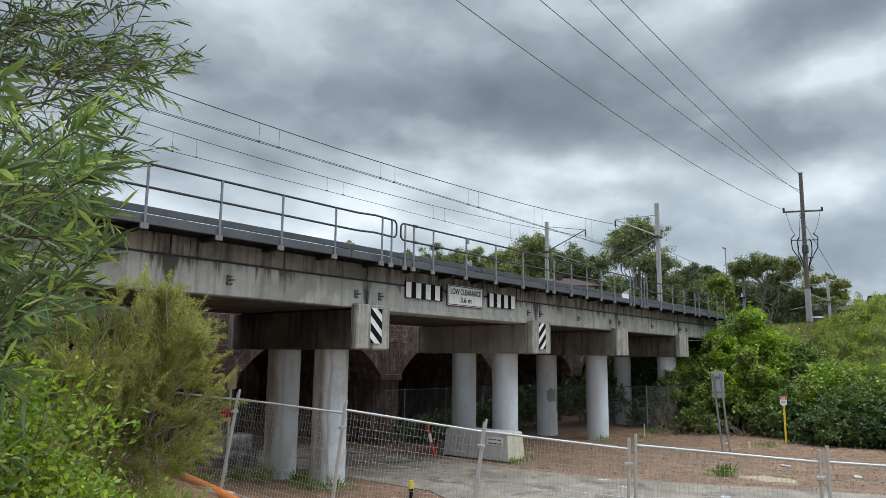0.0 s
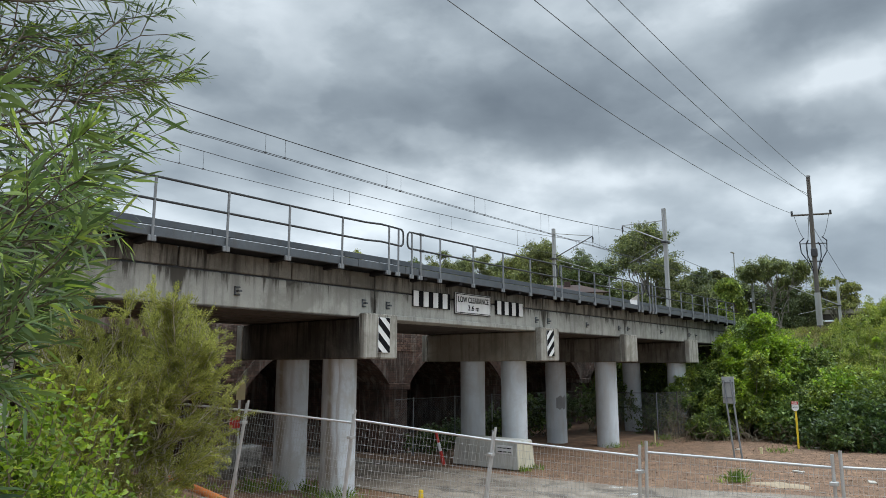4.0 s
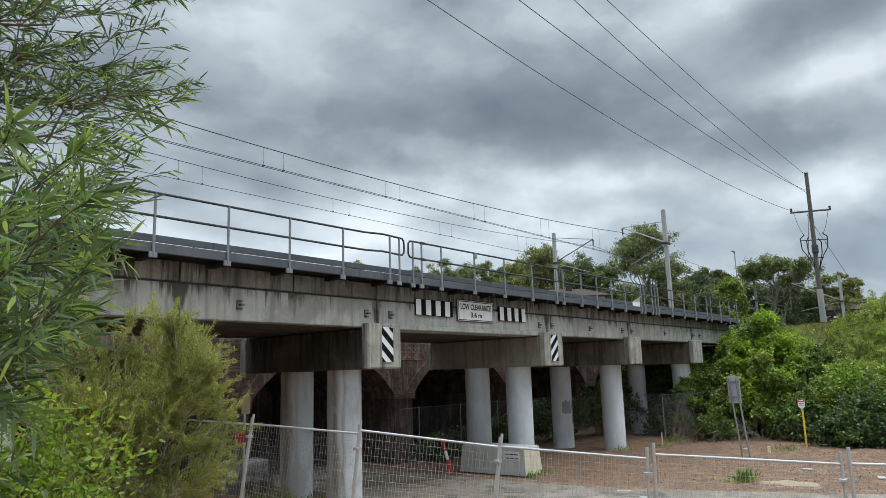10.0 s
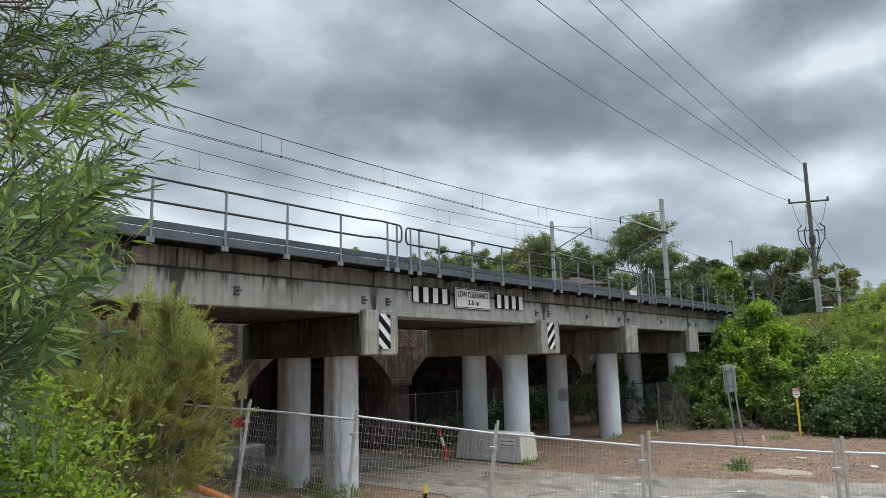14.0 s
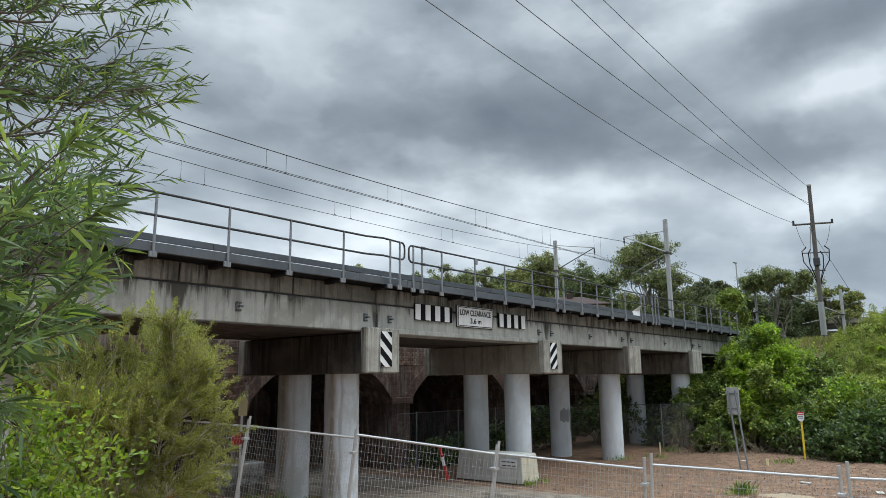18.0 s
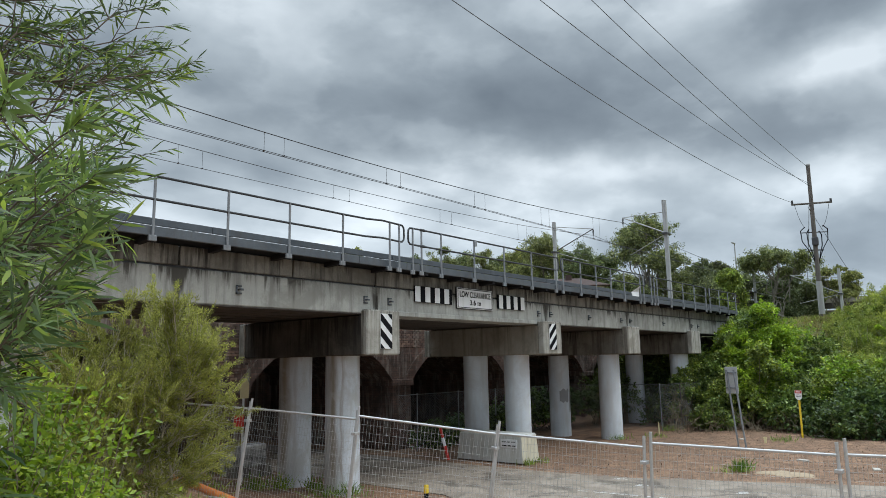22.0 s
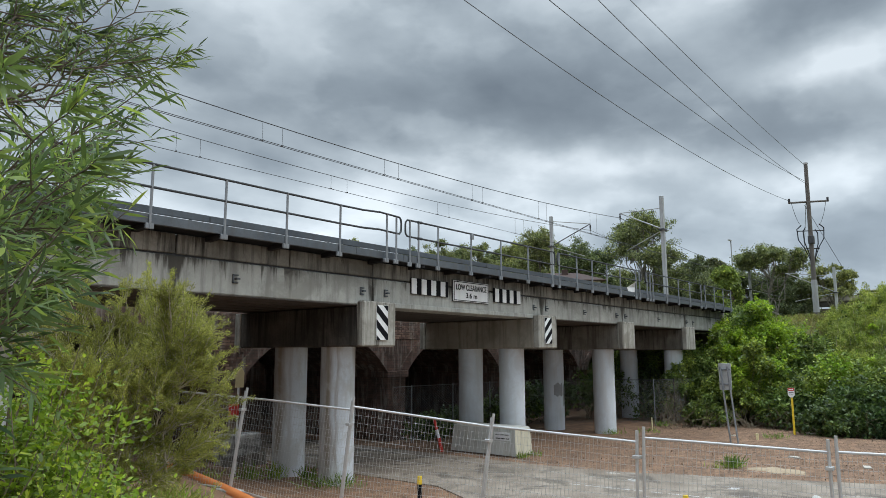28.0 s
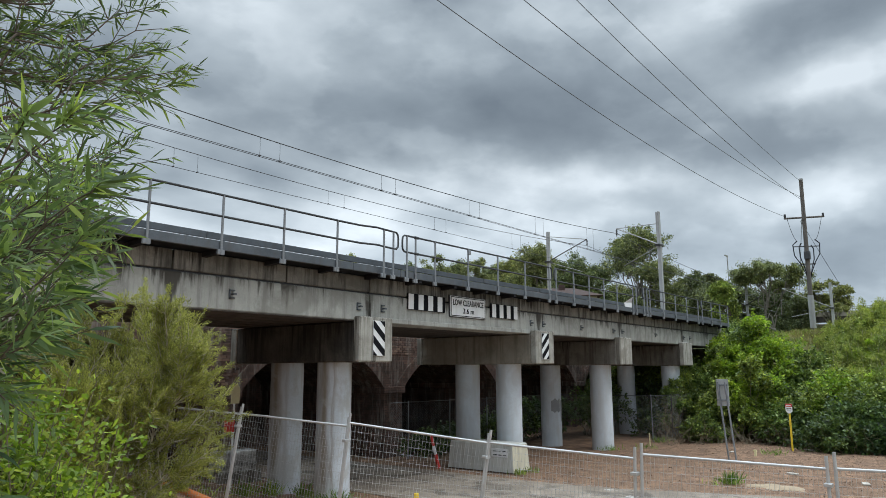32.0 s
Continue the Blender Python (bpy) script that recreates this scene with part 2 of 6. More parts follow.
def foliage(name, dark, light, tip=None, through_leaf=0.35, rough=0.45):
    """Leaves: each one its own tone, some light passing through."""
    m = bpy.data.materials.new(name)
    m.use_nodes = True
    nt = m.node_tree
    bsdf = nt.nodes["Principled BSDF"]
    g = nt.nodes.new("ShaderNodeNewGeometry")
    col = ramp(nt, g.outputs["Random Per Island"], [(0.0, dark), (0.72, light), (1.0, tip or light)])
    co = nt.nodes.new("ShaderNodeTexCoord")
    n = node(nt, "ShaderNodeTexNoise", Scale=1.3, Detail=5.0)
    nt.links.new(co.outputs["Object"], n.inputs["Vector"])
    # broad mottling stands in for lit and shaded masses of leaves
    col = mixed(nt, 1.0, col, ramp(nt, n.outputs[0], [(0.32, 0.48), (0.68, 1.35)]), "MULTIPLY")
    plant = nt.nodes.new("ShaderNodeObjectInfo")
    col = mixed(nt, 1.0, col, ramp(nt, plant.outputs["Random"], [(0.0, (0.70, 0.80, 0.85)), (0.5, (1.0, 1.0, 1.0)), (1.0, (1.20, 1.15, 0.95))]), "MULTIPLY")
    nt.links.new(col, bsdf.inputs["Base Color"])
    bsdf.inputs["Roughness"].default_value = rough
    bsdf.inputs["Specular IOR Level"].default_value = 0.35
    tr = nt.nodes.new("ShaderNodeBsdfTranslucent")
    nt.links.new(mixed(nt, 1.0, col, (1.3, 1.35, 0.7), "MULTIPLY"), tr.inputs[0])
    mx = nt.nodes.new("ShaderNodeMixShader")
    mx.inputs[0].default_value = through_leaf
    nt.links.new(bsdf.outputs[0], mx.inputs[1])
    nt.links.new(tr.outputs[0], mx.inputs[2])
    nt.links.new(mx.outputs[0], nt.nodes["Material Output"].inputs[0])
    return m


def brickwork(name, single=False):
    """Old soot-stained brick with pale lime runs; single: each brick is a piece of its own."""
    m = bpy.data.materials.new(name)
    m.use_nodes = True
    nt = m.node_tree
    bsdf = nt.nodes["Principled BSDF"]
    co = nt.nodes.new("ShaderNodeTexCoord")
    sep = nt.nodes.new("ShaderNodeSeparateXYZ")
    nt.links.new(co.outputs["Object"], sep.inputs[0])
    cb = nt.nodes.new("ShaderNodeCombineXYZ")
    nt.links.new(math_node(nt, "ADD", sep.outputs[0], sep.outputs[1]), cb.inputs[0])
    nt.links.new(sep.outputs[2], cb.inputs[1])
    br = node(nt, "ShaderNodeTexBrick", Scale=1.0)
    for key, v in (("Color1", (0.20, 0.118, 0.093, 1)), ("Color2", (0.115, 0.072, 0.060, 1)), ("Mortar", (0.075, 0.062, 0.052, 1)),
                   ("Mortar Size", 0.006), ("Brick Width", 0.24), ("Row Height", 0.086), ("Bias", 0.0)):
        br.inputs[key].default_value = v
    nt.links.new(cb.outputs[0], br.inputs["Vector"])
    brick, place = br.outputs[0], co.outputs["Object"]
    if single:
        one = nt.nodes.new("ShaderNodeObjectInfo")
        brick = ramp(nt, one.outputs["Random"], [(0.0, (0.095, 0.058, 0.048)), (0.55, (0.195, 0.118, 0.092)), (1.0, (0.26, 0.168, 0.125))])
        place = nt.nodes.new("ShaderNodeNewGeometry").outputs["Position"]
    soot = node(nt, "ShaderNodeTexNoise", Scale=0.7, Detail=6.0, Roughness=0.65)
    nt.links.new(place, soot.inputs["Vector"])
    col = mixed(nt, ramp(nt, soot.outputs[0], [(0.42, 0.0), (0.64, 0.80)]), brick, (0.022, 0.019, 0.018))
    sm = nt.nodes.new("ShaderNodeMapping")
    sm.inputs["Scale"].default_value = (3.0, 3.0, 0.35)
    nt.links.new(place, sm.inputs[0])
    sn = node(nt, "ShaderNodeTexNoise", Scale=1.7, Detail=8.0, Roughness=0.7)
    nt.links.new(sm.outputs[0], sn.inputs["Vector"])
    col = mixed(nt, ramp(nt, sn.outputs[0], [(0.50, 0.0), (0.66, 0.78)]), col, (0.31, 0.28, 0.25))
    nt.links.new(col, bsdf.inputs["Base Color"])
    bsdf.inputs["Roughness"].default_value = 0.92
    if single:
        return m
    b = node(nt, "ShaderNodeBump", Strength=0.5, Distance=0.012)
    nt.links.new(br.outputs[1], b.inputs["Height"])
    b.invert = True
    nt.links.new(b.outputs[0], bsdf.inputs["Normal"])
    return m


M = {
    "girder": surface("girder concrete", (0.30, 0.305, 0.282), (0.48, 0.488, 0.455), 1.6, 0.85, 0.2, streak=(0.055, 0.049, 0.040), streak_amount=0.42, blotch=(0.24, 0.24, 0.215), per_piece=0.06, runs=(4.87, 0.42, 0.92), joints=(-5.73, -3.08, -0.56, 7.256, 13.43, 20.28, -8.37)),
    # slab runs: water stains, plus the walkway's shade painted along the top
    "slab": surface("slab concrete", (0.16, 0.153, 0.132), (0.33, 0.316, 0.28), 1.6, 0.9, 0.2, streak=(0.020, 0.017, 0.014), streak_amount=0.8, runs=(5.28, 0.7, 0.95), blotch=(0.13, 0.12, 0.10), per_piece=0.12),
    # these two cap colours hold shade under the deck as well as stains
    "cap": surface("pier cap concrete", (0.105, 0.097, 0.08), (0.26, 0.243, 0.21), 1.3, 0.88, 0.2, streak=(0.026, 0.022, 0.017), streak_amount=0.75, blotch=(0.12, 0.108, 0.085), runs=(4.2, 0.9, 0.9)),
    "cap_black": surface("pier cap concrete blackened by leaks and shade", (0.022, 0.020, 0.017), (0.135, 0.122, 0.102), 1.0, 0.88, 0.2, streak=(0.015, 0.013, 0.011), streak_amount=0.9, blotch=(0.03, 0.026, 0.022), runs=(4.2, 1.6, 0.95)),
    "cap_tan": surface("tan pier cap concrete", (0.22, 0.198, 0.16), (0.36, 0.33, 0.275), 1.3, 0.88, 0.2, streak=(0.08, 0.068, 0.052), streak_amount=0.6, blotch=(0.19, 0.17, 0.135)),
    "end_block": surface("pale cap end concrete", (0.29, 0.28, 0.245), (0.47, 0.46, 0.415), 2.2, 0.88, 0.2, streak=(0.065, 0.056, 0.043), streak_amount=0.85, blotch=(0.22, 0.205, 0.17), runs=(4.30, 0.35, 0.8)),
    "mottled": surface("flaking whitewash over dark concrete", (0.03, 0.028, 0.026), (0.62, 0.60, 0.57), 3.2, 0.9, 0.2, blotch=(0.10, 0.09, 0.08)),
    "patch": surface("grey paint patch", (0.26, 0.27, 0.28), (0.33, 0.34, 0.35), 3.0, 0.8, 0.05),
    # beam undersides: the shade beneath a deck is put into this dark colour
    "soffit": surface("beam concrete darkened for shade", (0.035, 0.029, 0.025), (0.085, 0.073, 0.062), 1.3, 0.9, 0.15, streak=(0.03, 0.026, 0.02), streak_amount=0.6),
    "column": surface("grey-painted column concrete", (0.56, 0.61, 0.65), (0.72, 0.77, 0.82), 0.7, 0.6, 0.04, streak=(0.42, 0.38, 0.32), streak_amount=0.4, blotch=(0.56, 0.58, 0.60), streak_size=2.2),
    "column_leak": surface("leak-stained column concrete", (0.50, 0.54, 0.57), (0.70, 0.75, 0.80), 0.7, 0.65, 0.05, streak=(0.22, 0.175, 0.12), streak_amount=0.75, blotch=(0.46, 0.46, 0.44), streak_size=2.6, leaks=((1.62, 0.09, 0.85), (1.40, 0.03, 0.5), (2.88, 0.14, 0.9), (2.60, 0.05, 0.35))),
    "lit_block": surface("barrier concrete in a lit tone", (0.52, 0.48, 0.36), (0.66, 0.62, 0.49), 2.0, 0.85, 0.1, streak=(0.32, 0.27, 0.18), streak_amount=0.5),
    "block": surface("barrier concrete", (0.46, 0.47, 0.45), (0.62, 0.62, 0.58), 2.0, 0.85, 0.1, streak=(0.30, 0.27, 0.20), streak_amount=0.5),
    "steel": surface("galvanised steel", (0.19, 0.205, 0.22), (0.30, 0.315, 0.33), 4.0, 0.55, 0.04, metal=0.35, streak=(0.2, 0.19, 0.18), streak_amount=0.3),
    "dark_steel": surface("weathered dark steel", (0.035, 0.035, 0.037), (0.08, 0.08, 0.085), 5.0, 0.6, 0.05, metal=0.3),
    "black_steel": surface("flat black steel", (0.010, 0.010, 0.011), (0.028, 0.028, 0.030), 5.0, 0.8, 0.05, gloss=0.15),
    "beam_steel": surface("grey painted steel", (0.068, 0.080, 0.094), (0.125, 0.142, 0.160), 2.0, 0.55, 0.04, metal=0.2, streak=(0.09, 0.085, 0.08), streak_amount=0.5),
    "fence": surface("zinc fence tube", (0.43, 0.435, 0.435), (0.60, 0.605, 0.60), 6.0, 0.42, 0.03, metal=0.5),
    # handrail tubes: their shaded undersides are put into this dark colour
    "rail": surface("steel tube darkened as from below", (0.03, 0.034, 0.038), (0.06, 0.065, 0.07), 4.0, 0.75, 0.03),
    "wire": surface("dark wire", (0.03, 0.032, 0.036), (0.06, 0.062, 0.066), 5.0, 0.6, 0.0),
    "cable": surface("weathered aluminium cable", (0.09, 0.10, 0.11), (0.15, 0.16, 0.17), 5.0, 0.5, 0.0, metal=0.3),
    "mast": surface("mast steel", (0.30, 0.31, 0.31), (0.42, 0.43, 0.43), 1.5, 0.6, 0.05, metal=0.2, streak=(0.2, 0.17, 0.14), streak_amount=0.4),
    "pole": surface("weathered hardwood pole", (0.075, 0.066, 0.06), (0.16, 0.145, 0.13), 3.0, 0.9, 0.4, stretch=(4, 4, 0.4)),
    "white": surface("white sign sheet", (0.74, 0.75, 0.76), (0.82, 0.83, 0.83), 3.0, 0.5, 0.0, streak=(0.5, 0.5, 0.46), streak_amount=0.25),
    "black": surface("black sign sheet", (0.006, 0.0065, 0.008), (0.012, 0.0125, 0.015), 5.0, 0.85, 0.0, gloss=0.1),
    "red": surface("red plastic", (0.50, 0.025, 0.02), (0.62, 0.05, 0.035), 4.0, 0.45, 0.0),
    "yellow": surface("yellow paint", (0.70, 0.47, 0.02), (0.80, 0.58, 0.05), 5.0, 0.5, 0.02),
    "orange": surface("orange plastic strip", (0.70, 0.20, 0.05), (0.80, 0.30, 0.10), 3.0, 0.6, 0.05),
    "sand_yellow": surface("faded yellow board", (0.62, 0.54, 0.30), (0.74, 0.67, 0.42), 4.0, 0.7, 0.02),
    "sign_back": surface("bare aluminium", (0.42, 0.43, 0.43), (0.55, 0.56, 0.56), 2.5, 0.5, 0.02, metal=0.5, streak=(0.3, 0.3, 0.28), streak_amount=0.4),
    "brick": brickwork("soot-stained brick"),
    "bark": surface("grey-brown bark", (0.07, 0.055, 0.042), (0.17, 0.14, 0.11), 5.0, 0.95, 0.6, stretch=(3, 3, 0.6)),
    "twig": surface("pale dry twig", (0.13, 0.105, 0.07), (0.25, 0.205, 0.145), 9.0, 0.9, 0.2),
    "pale_twig": surface("pale grey twig", (0.30, 0.26, 0.20), (0.50, 0.45, 0.36), 9.0, 0.9, 0.2),
    "roof": surface("dark brown roof tile", (0.036, 0.021, 0.018), (0.068, 0.038, 0.031), 2.0, 0.85, 0.2),
    "plaster": surface("pale house wall", (0.45, 0.42, 0.37), (0.55, 0.52, 0.47), 1.0, 0.9, 0.05),
    "asphalt": surface("worn muddy asphalt", (0.135, 0.106, 0.080), (0.40, 0.345, 0.285), 0.9, 0.9, 0.35, fine=45, blotch=(0.040, 0.031, 0.025)),
    "earth": surface("brown bark mulch and earth", (0.098, 0.053, 0.031), (0.37, 0.225, 0.138), 2.2, 0.97, 1.0, fine=14, blotch=(0.16, 0.096, 0.062)),
    "pale_sand": surface("pale spilt sand", (0.30, 0.23, 0.155), (0.43, 0.345, 0.24), 3.0, 0.95, 0.3),
    "lance": foliage("willowy leaf", (0.060, 0.098, 0.048), (0.170, 0.245, 0.108), (0.36, 0.46, 0.12), 0.38, 0.36),
    "olive": foliage("olive needle leaf", (0.19, 0.18, 0.065), (0.47, 0.445, 0.135), (0.72, 0.65, 0.23), 0.52, 0.6),
    "fresh": foliage("fresh green leaf", (0.12, 0.20, 0.028), (0.30, 0.42, 0.055), (0.50, 0.57, 0.09), 0.45, 0.4),
    "thicket": foliage("thicket leaf", (0.062, 0.096, 0.030), (0.225, 0.305, 0.08), (0.42, 0.47, 0.12), 0.28, 0.42),
    "gum": foliage("gum leaf", (0.085, 0.105, 0.050), (0.25, 0.28, 0.12), (0.46, 0.46, 0.20), 0.27, 0.5),
    "dark_gum": foliage("dark gum leaf", (0.080, 0.098, 0.053), (0.20, 0.22, 0.105), (0.31, 0.32, 0.15), 0.28, 0.55),
    "grass": foliage("grass blade", (0.10, 0.17, 0.028), (0.24, 0.36, 0.06), (0.40, 0.42, 0.13), 0.4, 0.5),
    "straw": foliage("dry grass blade", (0.20, 0.17, 0.07), (0.34, 0.30, 0.14), (0.16, 0.20, 0.06), 0.3, 0.6),
}

# leaf colour darkened for shade, under the bridge and at the slope's foot
M["shade_leaf"] = foliage("leaf darkened for shade", (0.038, 0.066, 0.028), (0.115, 0.175, 0.058), (0.18, 0.24, 0.075), 0.3, 0.45)
M["gum_bark"] = surface("grey gum bark", (0.11, 0.098, 0.082), (0.25, 0.23, 0.20), 3.0, 0.85, 0.2)
M["haze"] = foliage("feathery olive leaf", (0.15, 0.20, 0.055), (0.32, 0.375, 0.10), (0.46, 0.46, 0.16), 0.4, 0.6)
M["bark_chip"] = surface("pale bark chip", (0.18, 0.11, 0.068), (0.38, 0.255, 0.165), 9.0, 0.9, 0.1, per_island=0.6)
M["litter"] = surface("brown leaf litter", (0.11, 0.068, 0.045), (0.21, 0.135, 0.09), 6.0, 0.95, 0.1, per_island=0.55)
M["brick_face"] = brickwork("old brick face", single=True)


def grassy_hill(m):
    """The same sheet of ground is rough grass and weeds up the hill, and dark soil under the bank's shrubs."""
    nt = m.node_tree
    bsdf = nt.nodes["Principled BSDF"]
    old = bsdf.inputs["Base Color"].links[0].from_socket
    co = nt.nodes.new("ShaderNodeTexCoord")
    sep = nt.nodes.new("ShaderNodeSeparateXYZ")
    nt.links.new(co.outputs["Object"], sep.inputs[0])
    n = node(nt, "ShaderNodeTexNoise", Scale=0.8, Detail=6.0)
    nt.links.new(co.outputs["Object"], n.inputs["Vector"])
    edge = math_node(nt, "ADD", sep.outputs[0], math_node(nt, "MULTIPLY", n.outputs[0], 4.0))
    mask = ramp(nt, math_node(nt, "MULTIPLY", edge, 0.02), [(0.44, 0.0), (0.50, 1.0)])
    grass = ramp(nt, n.outputs[0], [(0.35, (0.07, 0.085, 0.025)), (0.65, (0.19, 0.18, 0.07))])
    nt.links.new(mixed(nt, mask, old, grass), bsdf.inputs["Base Color"])


grassy_hill(M["earth"])

# ---- mesh tools ----


class Geo:
    """Gathers plain geometry, then becomes one mesh."""

    def __init__(self):
        self.v, self.f, self.smooth = [], [], []

    def add(self, verts, faces, smooth=False):
        o = len(self.v)
        self.v.extend(tuple(p) for p in verts)
        self.f.extend(tuple(i + o for i in f) for f in faces)
        self.smooth.extend([smooth] * len(faces))
        return self

    def box(self, x0, x1, y0, y1, z0, z1, c=0.0):
        """A box, its edges chamfered by c."""
        if c <= 0:
            p = [(x, y, z) for x in (x0, x1) for y in (y0, y1) for z in (z0, z1)]
            return self.add(p, [(0, 1, 3, 2), (4, 6, 7, 5), (0, 4, 5, 1), (2, 3, 7, 6), (0, 2, 6, 4), (1, 5, 7, 3)])
        bm = bmesh.new()
        bmesh.ops.create_cube(bm, size=1.0)
        for v in bm.verts:
            v.co = Vector(((x0 + x1) / 2 + v.co.x * (x1 - x0), (y0 + y1) / 2 + v.co.y * (y1 - y0), (z0 + z1) / 2 + v.co.z * (z1 - z0)))
        bmesh.ops.bevel(bm, geom=bm.edges[:], offset=c, segments=1, affect="EDGES")
        bm.verts.index_update()
        self.add([v.co for v in bm.verts], [[v.index for v in f.verts] for f in bm.faces])
        bm.free()
        return self

    def tube(self, pts, r, n=8, r1=None, caps=True):
        """A round tube along points, tapering from r to r1."""
        pts = [Vector(p) for p in pts]
        k = len(pts)
        r1 = r if r1 is None else r1
        rings, up = [], None
        for i, p in enumerate(pts):
            d = (pts[min(i + 1, k - 1)] - pts[max(i - 1, 0)]).normalized()
            if up is None:
                up = d.orthogonal().normalized()
            up = (up - d * up.dot(d)).normalized()
            side = d.cross(up)
            rad = r + (r1 - r) * i / max(1, k - 1)
            rings.append([p + (up * math.cos(a) + side * math.sin(a)) * rad for a in (2 * math.pi * j / n for j in range(n))])
        self.add([q for ring in rings for q in ring],
                 [(i * n + j, i * n + (j + 1) % n, (i + 1) * n + (j + 1) % n, (i + 1) * n + j) for i in range(k - 1) for j in range(n)], True)
        if caps:
            self.add(rings[0], [tuple(range(n))[::-1]])
            self.add(rings[-1], [tuple(range(n))])
        return self

    def plate(self, pts, thick, normal):
        """A flat outline given depth along normal."""
        n, k = Vector(normal).normalized() * thick, len(pts)
        a = [Vector(p) for p in pts]
        return self.add(a + [p + n for p in a], [tuple(range(k))[::-1], tuple(range(k, 2 * k))] + [(i, (i + 1) % k, (i + 1) % k + k, i + k) for i in range(k)])

    def mesh(self, name, material):
        me = bpy.data.meshes.new(name)
        me.from_pydata(self.v, [], self.f)
        me.polygons.foreach_set("use_smooth", self.smooth)
        me.materials.append(M[material])
        me.update()
        return me


def thing(name, at, label, category, group="", kind=""):
    ob = new(name)
    ob.location = at
    ob.empty_display_size = 0.2
    return tagged(ob, label, category, group, kind)


def part(name, geo, material, parent, label=""):
    """One mesh under a thing or a part, in the parent's space."""
    ob = new(name, geo.mesh(name, material) if isinstance(geo, Geo) else geo)
    ob.parent = parent
    return tagged(ob, label)


def whole(name, geo, material, label, category="", kind="", at=(0, 0, 0), group=""):
    ob = new(name, geo.mesh(name, material))
    ob.location = at
    return tagged(ob, label, category, group, kind)


def polar(bearing, distance, z):
    """A place by bearing (degrees from +y towards +x) and distance from the standpoint."""
    a = radians(bearing)
    return Vector((-12.55 + distance * math.sin(a), -11.64 + distance * math.cos(a), z))


def leaf_mesh(name, points, along, length, width, material, rng, lance=False, droop=0.0, flat=None):
    """Many leaves as one mesh: a blade of two or four faces at each point, running along its own direction."""
    p, a = np.asarray(points, float), np.asarray(along, float)
    n = len(p)
    a = a / np.maximum(np.linalg.norm(a, axis=1, keepdims=True), 1e-6)
    s = rng.normal(size=(n, 3))
    if flat is not None:
        s = np.cross(a, rng.normal(size=(n, 3)) * flat + np.array([0, 0, 1.0]))
    s = s - a * np.sum(s * a, axis=1, keepdims=True)
    s = s / np.maximum(np.linalg.norm(s, axis=1, keepdims=True), 1e-6)
    u = np.cross(a, s)
    L = (length * rng.uniform(0.6, 1.3, n))[:, None]
    W = (width * rng.uniform(0.7, 1.25, n))[:, None]
    drop = np.array([0, 0, -1.0]) * droop * L
    if lance:
        rows = [p, p + a * L * .33 + s * W * .5 + drop * .2, p + a * L * .33 - s * W * .5 + drop * .2,
                p + a * L * .7 + s * W * .36 + u * W * .25 + drop * .6, p + a * L * .7 - s * W * .36 + u * W * .25 + drop * .6, p + a * L + drop * 1.2]
        faces, k = [(0, 1, 2), (1, 3, 4, 2), (3, 5, 4)], 6
    else:
        rows = [p, p + a * L * .5 + s * W * .5 + u * W * .12, p + a * L + drop, p + a * L * .5 - s * W * .5 + u * W * .12]
        faces, k = [(0, 1, 2), (0, 2, 3)], 4
    v = np.stack(rows, 1).reshape(-1, 3)
    me = bpy.data.meshes.new(name)
    loops = np.concatenate([np.asarray(f) for f in faces])
    sizes = np.array([len(f) for f in faces])
    all_loops = (loops[None, :] + (np.arange(n) * k)[:, None]).ravel()
    all_sizes = np.tile(sizes, n)
    me.vertices.add(len(v))
    me.vertices.foreach_set("co", v.ravel())
    me.loops.add(len(all_loops))
    me.loops.foreach_set("vertex_index", all_loops.astype(np.int32))
    me.polygons.add(len(all_sizes))
    me.polygons.foreach_set("loop_start", np.concatenate([[0], np.cumsum(all_sizes)[:-1]]).astype(np.int32))
    me.update(calc_edges=True)
    me.validate()
    me.materials.append(M[material])
    return me


def clump_points(rng, center, radii, n, shell=0.55):
    """Points in an uneven ellipsoid, denser towards its outside, and the way out from its middle."""
    d = rng.normal(size=(n, 3))
    d /= np.linalg.norm(d, axis=1, keepdims=True)
    r = shell + (1 - shell) * rng.random((n, 1)) ** 0.7
    lump = 1 + 0.22 * np.sin(d[:, :1] * 5 + center[0] * 3) * np.cos(d[:, 1:2] * 4 + center[1] * 2) + 0.12 * np.sin(d[:, 2:] * 9 + center[0])
    return np.asarray(center) + d * r * lump * np.asarray(radii), d

# ---- the ground ----


def smooth(a, b, t):
    t = min(1.0, max(0.0, (t - a) / (b - a)))
    return t * t * (3 - 2 * t)


def ground_z(x, y):
    """The height of the land: flat by the road, a bank where the camera stands, a hill beyond the bridge's end."""
    across = (x + 14) * 0.949 - (y + 14) * 0.316
    bank = 1.45 * (1 - smooth(0.5, 7.0, across))
    hill = 4.9 * smooth(20.0, 29.5, x + 0.12 * y)
    lumps = 0.05 * noise.noise((x * 0.35, y * 0.35, 0)) + 0.02 * noise.noise((x * 1.7, y * 1.7, 3))
    return bank + hill + lumps * (0.15 if -2 < x < 8 else 1.0) - 0.02


